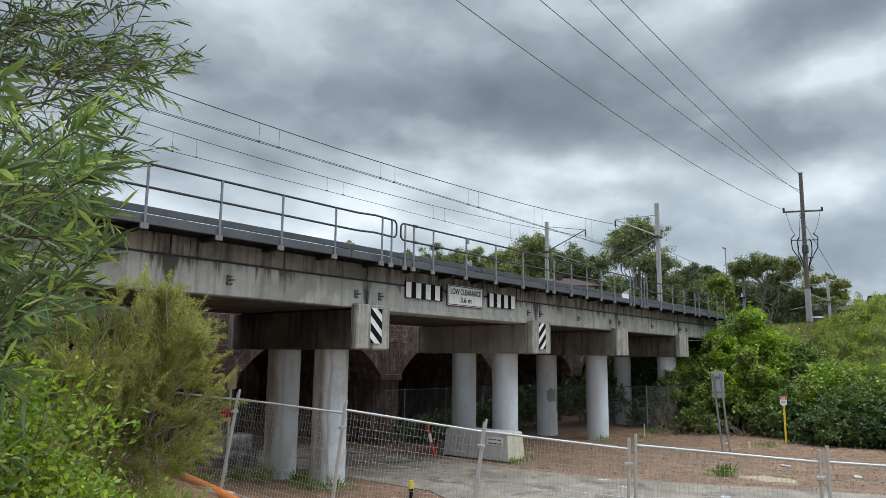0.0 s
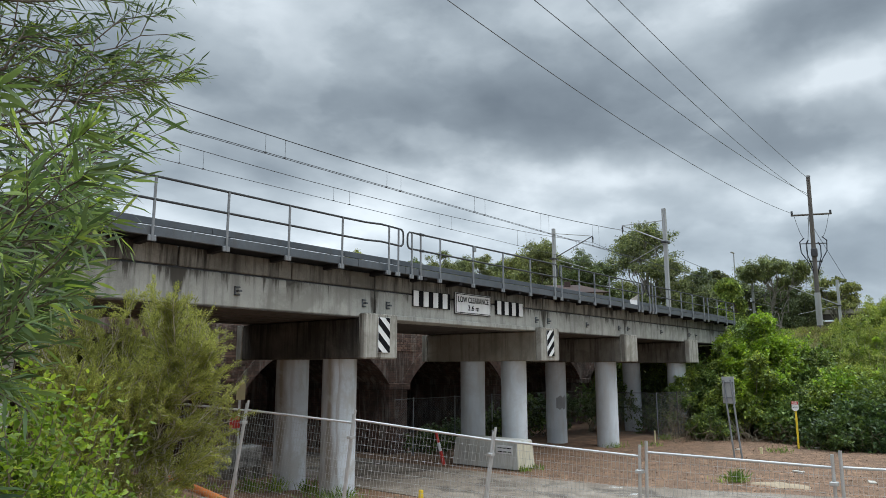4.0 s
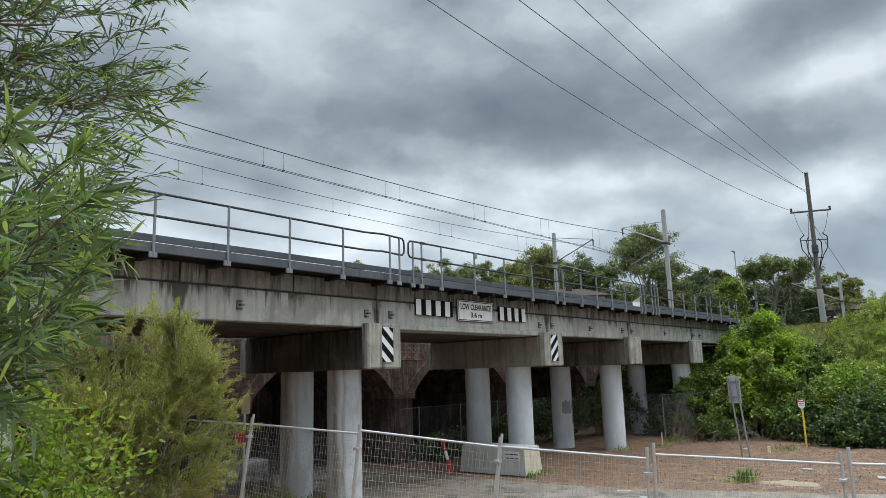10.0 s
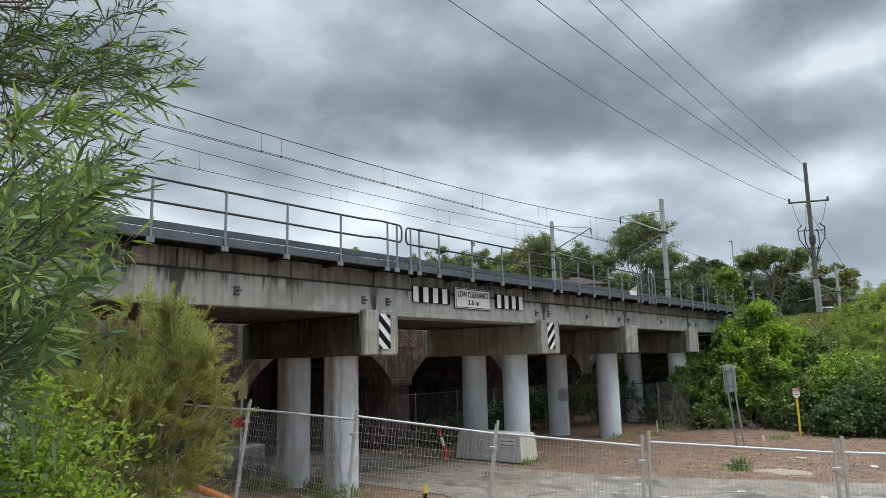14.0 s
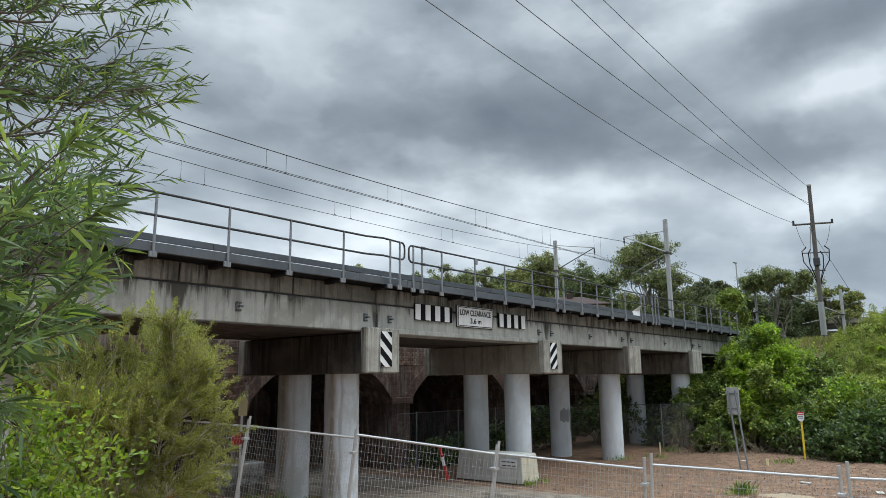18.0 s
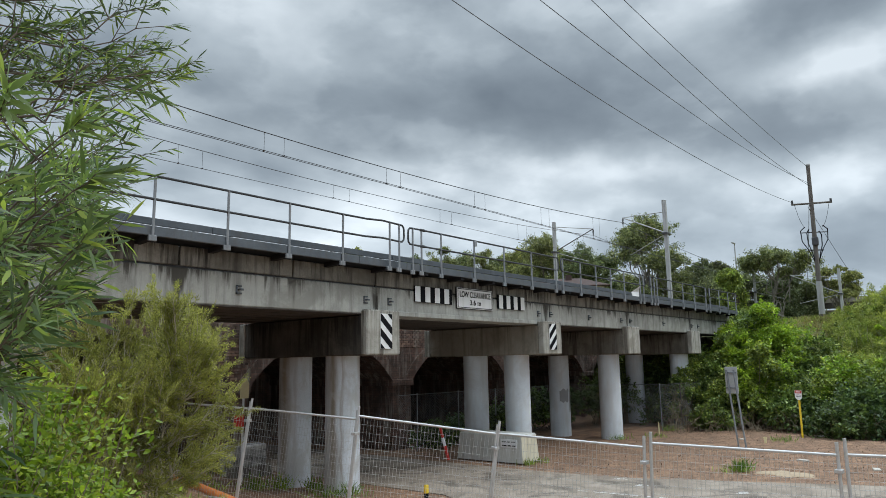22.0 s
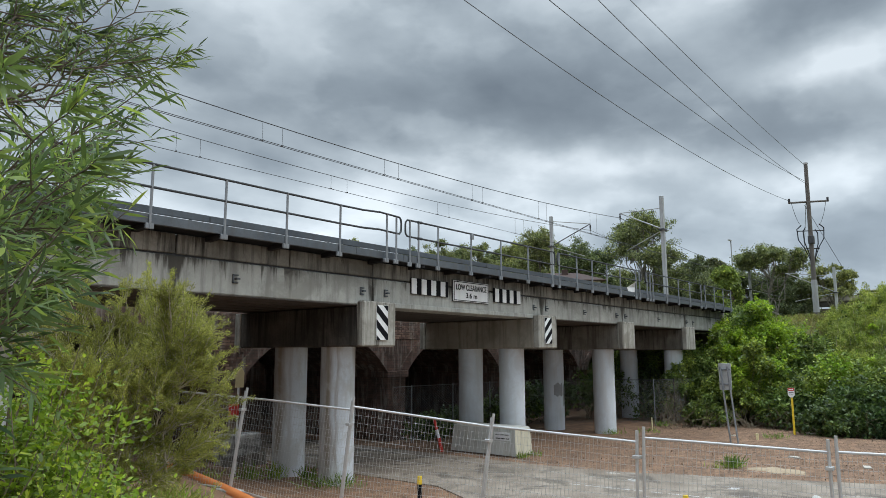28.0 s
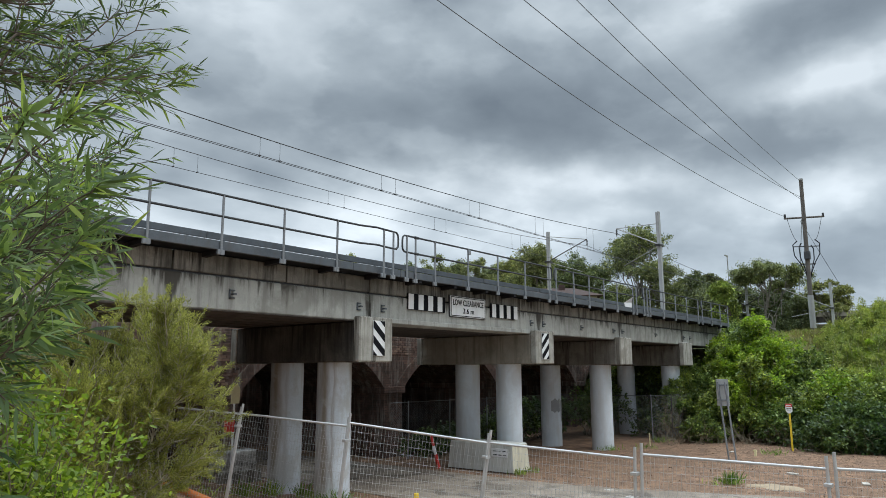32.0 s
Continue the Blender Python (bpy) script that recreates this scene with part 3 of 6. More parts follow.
def build_ground():
    def axis(lo, hi, step, far):
        a = list(np.arange(lo, hi + step / 2, step))
        grow, d = [], step
        while d < far:
            d *= 1.6
            grow.append(d)
        return [lo - sum(grow[:i + 1]) for i in range(len(grow))][::-1] + a + [hi + sum(grow[:i + 1]) for i in range(len(grow))]

    xs, ys = axis(-18, 36, 0.4, 1200), axis(-20, 16, 0.4, 1200)
    g = Geo()
    ny = len(ys)
    g.add([(x, y, ground_z(x, y)) for x in xs for y in ys],
          [(i * ny + j, (i + 1) * ny + j, (i + 1) * ny + j + 1, i * ny + j + 1) for i in range(len(xs) - 1) for j in range(ny - 1)], True)
    whole("ground", g, "earth", "brown bare earth and bark mulch with sparse weeds", kind="structure")

    road = [(0.7, 14), (4.7, 14), (4.7, -1), (4.95, -3.3), (7.1, -8.9), (13, -24), (-5.5, -24), (-1.6, -5.2), (-0.3, -2.4), (0.5, -0.9)]
    g = Geo()
    g.plate([(x, y, -0.12) for x, y in road], 0.122, (0, 0, 1))
    whole("road", g, "asphalt", "worn grey asphalt road with damp stains under the bridge", kind="structure")


build_ground()

# ---- the railway bridge ----
FACE = 0.256                     # outer face of the outer girder
G0, G1, SLAB = 4.19, 4.87, 5.28   # girder soffit, groove, slab top
PIERS = [-7.81, 0.0, 7.816, 13.99, 20.84]   # outer corner of each pier cap
JOINTS = [-16.2] + [x - 0.56 for x in PIERS] + [26.3]


def build_bridge():
    bridge = thing("railway_bridge", (0, 0, 0), "grey concrete railway bridge with stained girders on paired round columns", "bridge")
    for x0, x1 in zip(JOINTS, JOINTS[1:]):
        for k in range(6):
            smooth_span = x0 == PIERS[1] - 0.56
            y = FACE + k * 0.76
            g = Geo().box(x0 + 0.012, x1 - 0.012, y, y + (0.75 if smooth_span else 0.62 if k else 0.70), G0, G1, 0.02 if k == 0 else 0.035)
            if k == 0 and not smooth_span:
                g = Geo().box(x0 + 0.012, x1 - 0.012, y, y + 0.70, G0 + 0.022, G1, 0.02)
                # thin dark strip stands in for the shade on the outer girder's underside
                part("soffit_strip", Geo().box(x0 + 0.014, x1 - 0.014, y + 0.006, y + 0.694, G0, G0 + 0.021), "soffit", bridge, "underside of the girder, shade in its colour")
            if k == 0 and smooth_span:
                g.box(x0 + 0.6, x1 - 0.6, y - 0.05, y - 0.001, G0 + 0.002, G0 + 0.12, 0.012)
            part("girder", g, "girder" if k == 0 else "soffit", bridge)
        cuts = [x0] + [x for x in (-5.73, -3.08) if x0 < x < x1] + [x1]
        for a, b in zip(cuts, cuts[1:]):
            part("slab_panel", Geo().box(a + 0.02, b - 0.02, FACE + 0.012, 4.8, G1 + 0.04, SLAB, 0.015), "slab", bridge, "upper slab panel with dark stains and shade in its colour")
        part("groove_strip", Geo().box(x0 + 0.02, x1 - 0.02, FACE + 0.07, 4.7, G1 - 0.01, G1 + 0.05), "dark_steel", bridge)
    for x in PIERS:
        # cap sides coloured darker than the lit end blocks, besides their stains
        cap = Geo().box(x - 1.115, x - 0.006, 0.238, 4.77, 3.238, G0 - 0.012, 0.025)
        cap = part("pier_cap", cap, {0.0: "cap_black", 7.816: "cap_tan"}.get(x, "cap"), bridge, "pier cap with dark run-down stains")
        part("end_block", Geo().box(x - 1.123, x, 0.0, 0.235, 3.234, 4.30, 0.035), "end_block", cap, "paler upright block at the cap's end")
        part("end_block", Geo().box(x - 1.14, x, 4.775, 5.02, 3.234, 4.17, 0.02), "end_block", cap, "paler upright block at the cap's end")
        for y in {7.816: (1.45, 3.16), 13.99: (1.15, 3.44), 20.84: (0.9, 3.15)}.get(x, (1.44, 3.26)):
            g = Geo().tube([(x - 0.56, y, z) for z in (-0.25, 0.02, 1.1, 2.2, 3.236)], 0.425, 40)
            part("column", g, "column_leak" if x == 0.0 else "column", bridge, "round grey-painted concrete column" + (" with brown leak stains" if x == 0.0 else ""))
    for x in (-4.44, -0.93, -0.11, 6.80, 7.57, 10.25, 12.89, 13.70, 17.08, 20.47, 21.29):
        g = Geo().box(x - 0.07, x - 0.04, FACE - 0.03, FACE + 0.004, 4.45, 4.63, 0.004)
        g.box(x - 0.07, x + 0.06, FACE - 0.03, FACE + 0.004, 4.60, 4.63, 0.004).box(x - 0.07, x + 0.06, FACE - 0.03, FACE + 0.004, 4.45, 4.48, 0.004)
        g.tube([(x, FACE, 4.54), (x, FACE - 0.09, 4.54)], 0.022, 8).box(x - 0.02, x + 0.07, FACE - 0.075, FACE - 0.05, 4.52, 4.56)
        part("tie_bracket", g, "beam_steel", bridge, "grey steel tie bracket")
    # grey patches of paint on two columns
    for x, y, a0, a1, z0, z1 in ((13.43, 3.44, -150, -95, 1.35, 1.85), (13.43, 3.44, -88, -60, 0.95, 1.85)):
        n = 8
        pts = [(x + 0.4275 * math.cos(radians(a0 + (a1 - a0) * i / n)), y + 0.4275 * math.sin(radians(a0 + (a1 - a0) * i / n))) for i in range(n + 1)]
        g = Geo().add([(px, py, z) for px, py in pts for z in (z0 + 0.04 * math.sin(px * 40), z1 + 0.05 * math.cos(px * 31))],
                      [(2 * i, 2 * i + 2, 2 * i + 3, 2 * i + 1) for i in range(n)], True)
        part("paint_patch", g, "patch", bridge)
    # abutment where the deck runs into the hill, and at the hidden other end
    part("abutment", Geo().box(26.0, 28.6, 0.3, 4.7, 1.0, G0 - 0.02, 0.03), "cap", bridge)
    part("abutment", Geo().box(-18.6, -15.9, 0.3, 4.7, -0.2, G0 - 0.02, 0.03), "cap", bridge)

    # the side walkway: a steel channel on brackets
    walkway = thing("walkway", (0, 0, 5.3), "grey steel walkway along the outer side of the bridge", "walkway")
    for a, b in ((-16, -9.0), (-9.0, -5.07), (-5.07, -1.6), (-1.6, 0.0), (0.0, 4.2), (4.2, 7.4), (7.4, 11.1), (11.1, 14.4), (14.4, 18.3), (18.3, 21.5), (21.5, 26.1)):
        g = Geo().box(a + 0.004, b - 0.004, -0.235, -0.215, 0.0, 0.17, 0.003)
        g.box(a + 0.004, b - 0.004, -0.215, -0.15, 0.0, 0.012).box(a + 0.004, b - 0.004, -0.215, -0.15, 0.158, 0.17)
        part("edge_channel", g, "beam_steel", walkway)
        # grating coloured black to hold the shade under the walkway
        part("grating", Geo().box(a + 0.01, b - 0.01, -0.145, FACE + 0.3, 0.02, 0.055), "black_steel", walkway)
        tray = part("cable_tray", Geo().box(a + 0.006, b - 0.006, 0.25, 0.30, 0.29, 0.42, 0.004), "beam_steel", walkway)
        for xs in (a + 0.4, b - 0.4):
            part("tray_stand", Geo().box(xs - 0.02, xs + 0.02, 0.26, 0.29, 0.056, 0.289), "beam_steel", tray)
    x = -15.36
    while x < 26:
        # brackets black as well: walkway shade put into their colour
        part("bracket", Geo().plate([(x - 0.06, 0.262, -0.10), (x - 0.06, 0.262, -0.002), (x - 0.06, -0.21, -0.002), (x - 0.06, -0.21, -0.075)], 0.12, (1, 0, 0)), "black_steel", walkway)
        x += 1.467


RAIL_Y, RAIL_TOP, RAIL_MID = -0.257, 6.355, 5.94
RUNS = [
    [-15.36, -13.89, -12.42, -10.95, -9.48, -8.01, -6.55, -5.07, -3.61, -2.13, -0.71, -0.38],
    [0.20, 0.53, 1.31, 2.75, 4.21, 5.70, 7.17],
    [7.62, 8.83, 9.97, 11.14, 12.27, 13.72, 14.05],
    [14.80, 15.12, 15.42, 16.89, 18.30, 19.73, 21.25],
    [21.82, 23.20, 24.58, 25.85],
]


def build_handrails():
    for i, run in enumerate(RUNS):
        rail = thing("handrail", (run[0], RAIL_Y, 5.2), "galvanised steel tube handrail with two rails and looped ends", "handrail", "handrails on the bridge")
        dx = run[0]
        for x in run:
            out = -0.08 if x in (-0.71, -0.38) else 0.0
            g = Geo().tube([(x - dx, out, 0.0), (x - dx, out, RAIL_TOP - 5.2)], 0.025, 10)
            post = part("post", g, "steel", rail)
            part("foot_plate", Geo().box(x - dx - 0.075, x - dx + 0.075, out - 0.012, out + 0.04, 0.0, 0.10, 0.008), "steel", post)
        a, b = run[0] - dx, run[-1] - dx

        def line(z):
            pts = [(a, 0, z)]
            if i == 0:
                pts += [(-2.13 - dx, 0, z), (-1.45 - dx, -0.02, z), (-0.95 - dx, -0.075, z + 0.02), (b, -0.08, z)]
            else:
                pts += [(b, 0, z)]
            return pts

        for nm, z in (("top_rail", RAIL_TOP - 5.2), ("mid_rail", RAIL_MID - 5.2)):
            part(nm, Geo().tube(line(z), 0.024, 8), "rail", rail)
        zt, zm = RAIL_TOP - 5.2, RAIL_MID - 5.2
        if i == 1:
            for z in (zt, zm):
                part("rail_sleeve", Geo().tube([(0.30, 0, z), (0.44, 0, z)], 0.036, 10), "rail", rail, "dark sleeve where the rail begins")
            part("junction_box", Geo().box(2.75 - dx - 0.05, 2.75 - dx + 0.05, -0.075, -0.027, zt - 0.16, zt - 0.02, 0.008), "steel", rail)
        for x, s in ((b, 1), (a, -1)):
            if (s > 0 and i == 4) or (s < 0 and i == 0):
                continue
            y = -0.08 if (i == 0 and s > 0) else 0.0
            reach = 0.17 if i < 2 else 0.12
            loop = [(x, y, zt), (x + s * reach * .6, y, zt - .005), (x + s * reach * .93, y, zt - .06), (x + s * reach, y, zt - .14),
                    (x + s * reach, y, zm + .14), (x + s * reach * .93, y, zm + .06), (x + s * reach * .6, y, zm + .005), (x, y, zm)]
            part("end_loop", Geo().tube(loop, 0.024, 8), "rail", rail)


build_bridge()
build_handrails()

# ---- signs on the bridge ----


def lettering(text, size, at, parent, material="black", width=None, rz=0.0):
    cu = bpy.data.curves.new("lettering", "FONT")
    cu.body, cu.size, cu.align_x, cu.align_y, cu.extrude, cu.offset = text, size, "CENTER", "CENTER", 0.002, 0.004
    ob = new("lettering_source", cu)
    me = bpy.data.meshes.new_from_object(ob.evaluated_get(bpy.context.evaluated_depsgraph_get()))
    bpy.data.objects.remove(ob)
    bpy.data.curves.remove(cu)
    xs = [v.co.x for v in me.vertices]
    if width:
        k = width / (max(xs) - min(xs))
        for v in me.vertices:
            v.co.x *= k
    me.materials.clear()
    me.materials.append(M[material])
    ob = new("lettering", me)
    ob.parent = parent
    ob.matrix_local = pose(*at, 90, 0, rz)
    return ob


def build_bridge_signs():
    s = thing("clearance_sign", (3.36, FACE - 0.06, 4.515), "white rectangular height sign with black border and lettering on the girder", "sign")
    w, h = 0.83, 0.565
    part("board", Geo().box(-w, w, 0.0, 0.02, 0.0, h, 0.004), "white", s)
    g = Geo()
    for x0, x1, z0, z1 in ((-w + .02, w - .02, .015, .035), (-w + .02, w - .02, h - .035, h - .015), (-w + .02, -w + .04, .037, h - .037), (w - .04, w - .02, .037, h - .037)):
        g.box(x0, x1, -0.004, -0.001, z0, z1)
    part("border", g, "black", s, "black painted border")
    part("backing", Geo().box(-w - .02, w + .02, 0.022, 0.05, -.02, h + .02, 0.004), "dark_steel", s)
    lettering("LOW CLEARANCE", 0.225, (0, -0.003, 0.385), s, width=1.44)
    lettering("3.6 m", 0.20, (0, -0.003, 0.165), s, width=0.52)
    for x0, x1, whites in ((0.78, 2.31, 4), (4.49, 5.94, 4)):
        b = thing("striped_board", (x0, FACE - 0.05, 4.585), "black board with white upright stripes on the girder", "sign", "striped clearance boards")
        part("board", Geo().box(0, x1 - x0, 0.0, 0.03, 0, 0.42, 0.004), "black", b)
        pitch = (x1 - x0) / (whites - 0.12) if x0 < 1 else (x1 - x0 + 0.12) / whites
        for i in range(whites):
            a = i * pitch + (0.01 if x0 < 1 else 0.06)
            part("stripe", Geo().box(a, min(a + pitch * 0.52, x1 - x0 - 0.005), -0.006, -0.001, 0.01, 0.41, 0.001), "white", b)
    for x0, x1, lean in ((-0.71, -0.32, -1), (6.99, 7.42, 1)):
        hz = thing("hazard_marker", (x0, -0.03, 3.38), "white panel with black slanting stripes on a pier cap's end", "sign", "hazard markers on the piers")
        w, h = x1 - x0, 0.83
        part("board", Geo().box(0, w, 0, 0.022, 0, h, 0.004), "white", hz)
        k = 0.185
        z = -0.40
        while z < h + 0.3:
            poly = [(0, z if lean > 0 else z + w * 0.88), (w, z + w * 0.88 if lean > 0 else z), (w, (z + w * 0.88 if lean > 0 else z) + k), (0, (z if lean > 0 else z + w * 0.88) + k)]
            clipped = clip_band(poly, 0.004, h - 0.004)
            if len(clipped) > 2:
                part("stripe", Geo().plate([(x, -0.001, q) for x, q in clipped], 0.004, (0, -1, 0)), "black", hz)
            z += 0.36


def clip_band(poly, lo, hi):
    """The part of a flat outline between two heights."""
    for sign, limit in ((1, lo), (-1, -hi)):
        out = []
        for (xa, za), (xb, zb) in zip(poly, poly[1:] + poly[:1]):
            da, db = za * sign - limit, zb * sign - limit
            if da >= 0:
                out.append((xa, za))
            if (da < 0) != (db < 0):
                t = da / (da - db)
                out.append((xa + (xb - xa) * t, za + (zb - za) * t))
        poly = out
        if not poly:
            break
    return poly


build_bridge_signs()

# ---- the old brick viaduct behind ----
ARCH_PITCH, ARCH_SPAN, ARCH_R, VIADUCT_Y = 7.15, 6.2, 3.9, 6.0


def build_viaduct():
    v = thing("brick_viaduct", (0, VIADUCT_Y, 0), "old soot-stained brick arch viaduct with pale lime runs", "viaduct")
    spring = math.sqrt(ARCH_R ** 2 - (ARCH_SPAN / 2) ** 2)
    for k in range(-2, 4):
        mid = 2.95 + k * ARCH_PITCH
        a, b = mid - ARCH_PITCH / 2, mid + ARCH_PITCH / 2
        xs = [a] + [mid - ARCH_SPAN / 2 + ARCH_SPAN * i / 24 for i in range(25)] + [b]
        zs = [None] + [math.sqrt(ARCH_R ** 2 - (x - mid) ** 2) for x in xs[1:-1]] + [None]
        g = Geo()
        top, deep = 5.75, 7.5
        g.add([q for x, z in zip(xs[1:-1], zs[1:-1]) for q in ((x, 0, z), (x, 0, top), (x, deep, z), (x, deep, top))],
              [f for i in range(24) for f in ((4 * i, 4 * i + 4, 4 * i + 5, 4 * i + 1), (4 * i + 6, 4 * i + 2, 4 * i + 3, 4 * i + 7),
                                              (4 * i + 2, 4 * i + 6, 4 * i + 4, 4 * i), (4 * i + 1, 4 * i + 5, 4 * i + 7, 4 * i + 3))])
        part("arch", g, "brick", v)
        # wall added to shut each arch and keep daylight from coming through
        part("infill_wall", Geo().box(mid - ARCH_SPAN / 2 - 0.1, mid + ARCH_SPAN / 2 + 0.1, deep - 0.4, deep - 0.05, -0.3, 4.1), "brick", v)
        ring = Geo()
        q = []
        for x, z in zip(xs[1:-1], zs[1:-1]):
            d = Vector((x - mid, 0, z)).normalized()
            for y in (-0.05, 0.2):
                q += [Vector((x, y, z)) - d * 0.01, Vector((x, y, z)) + d * 0.36]
        ring.add(q, [f for i in range(24) for f in ((4 * i, 4 * i + 4, 4 * i + 5, 4 * i + 1), (4 * i, 4 * i + 2, 4 * i + 6, 4 * i + 4), (4 * i + 1, 4 * i + 5, 4 * i + 7, 4 * i + 3))])
        part("arch_ring", ring, "brick", v)
        g = Geo().box(b - (ARCH_PITCH - ARCH_SPAN) / 2, b + (ARCH_PITCH - ARCH_SPAN) / 2, 0.002, deep - 0.002, -0.3, 5.74)
        pier = part("pier", g, "brick", v)
        part("impost_course", Geo().box(b - 0.56, b + 0.56, -0.09, deep, spring - 0.14, spring + 0.10, 0.02), "brick", pier)
    part("parapet", Geo().box(-14.9, 27.9, -0.06, 0.32, 5.76, 6.0, 0.02), "brick", v)


build_viaduct()

# ---- overhead railway wiring ----


def sagging(a, b, sag, n=14):
    a, b = Vector(a), Vector(b)
    return [a.lerp(b, i / n) - Vector((0, 0, sag * 4 * (i / n) * (1 - i / n))) for i in range(n + 1)]


def build_wiring():
    for y, z_top, z_low, x_mast in ((7.0, 10.70, 10.07, 28.5), (11.0, 10.88, 10.28, 32.2)):
        c = thing("overhead_wire", (0, y, 0), "thin dark overhead railway wires strung above the track", "cable", "overhead railway wires")
        for x0, x1 in ((x_mast - 48, x_mast), (x_mast, x_mast + 48)):
            mess = sagging((x0, 0, z_top + 0.95), (x1, 0, z_top + 0.95), 0.95, 24)
            part("messenger_wire", Geo().tube(mess, 0.016 if y < 8 else 0.013, 6), "wire", c)
            for dy in ((-0.06, 0.06) if y < 8 else (0.0,)):
                part("contact_wire", Geo().tube([(x0, dy, z_low), (x1, dy, z_low)], 0.011, 6), "wire", c)
            first, period, gap = (0.97, 5.83, 0.82) if y < 8 else (7.58, 7.39, 0.96)
            pairs = [first + period * k + g for k in range(-9, 14) for g in (0.0, gap)]
            for x in [q for q in pairs if x0 + 1 < q < x1 - 1]:
                t = (x - x0) / (x1 - x0)
                z = z_top + 0.95 - 0.95 * 4 * t * (1 - t)
                part("dropper", Geo().tube([(x, 0, z), (x + 0.008, 0.0, (z + z_low) / 2), (x, 0, z_low)], 0.006, 4), "wire", c)
                part("dropper_clip", Geo().box(x - 0.012, x + 0.012, -0.065, 0.065, z_low - 0.012, z_low + 0.03, 0.004), "wire", c)


def build_mast(at, height, tip, stay, strut, label):
    """tip: the arm's end from the mast's foot; stay, strut: heights where its two tubes meet the mast."""
    m = thing("catenary_mast", at, label, "mast", "overhead line masts")
    part("mast_post", Geo().box(-0.105, 0.105, -0.105, 0.105, 0, height, 0.012), "mast", m)
    part("base_plate", Geo().box(-0.25, 0.25, -0.25, 0.25, -0.3, 0.03, 0.01), "mast", m)
    tip = Vector(tip)
    part("cantilever_arm", Geo().tube([(0, 0, strut), tip], 0.036, 8), "mast" if tip.y > 0 else "dark_steel", m)
    part("stay_tube", Geo().tube([(0, 0, stay), tip], 0.026, 6), "mast", m)
    part("registration_arm", Geo().tube([(0, 0, strut - 0.05), tip * 0.85 - Vector((0, 0, tip.z * 0.85 - strut + 0.75))], 0.022, 6), "mast", m)
    part("band", Geo().box(-0.3, 0.3, -0.16, 0.16, strut - 0.1, strut, 0.005), "dark_steel", m)
    g = Geo().tube([tip, tip - Vector((0, 0, 0.08))], 0.02, 6)
    for i in range(4):
        g.tube([tip - Vector((0, 0, 0.08 + i * 0.09)), tip - Vector((0, 0, 0.13 + i * 0.09))], 0.065, 10, 0.05)
    g.tube([tip - Vector((0, 0, 0.08)), tip - Vector((0, 0, 0.5))], 0.025, 6)
    part("insulator", g, "dark_steel", m, "dark ribbed insulator")
    return m


build_wiring()
build_mast((26.25, 3.4, 5.2), 6.95, (2.2, 3.6, 6.75), 6.25, 5.0, "grey steel overhead line mast with a bracket arm beside the handrail")
build_mast((30.5, 13.2, 5.2), 7.65, (1.7, -2.2, 7.1), 7.3, 5.5, "grey steel overhead line mast on the far side of the tracks")
build_mast(polar(74.9, 75, 5.2), 6.1, (1.6, -2.6, 6.0), 5.0, 4.2, "distant grey overhead line mast among trees")
build_mast(polar(80.5, 70, 5.2), 5.4, (-1.5, 3.6, 5.0), 4.6, 3.2, "distant grey overhead line mast with a long bracket arm")

# ---- the power pole and its lines ----
POLE = (30.0, -3.35)


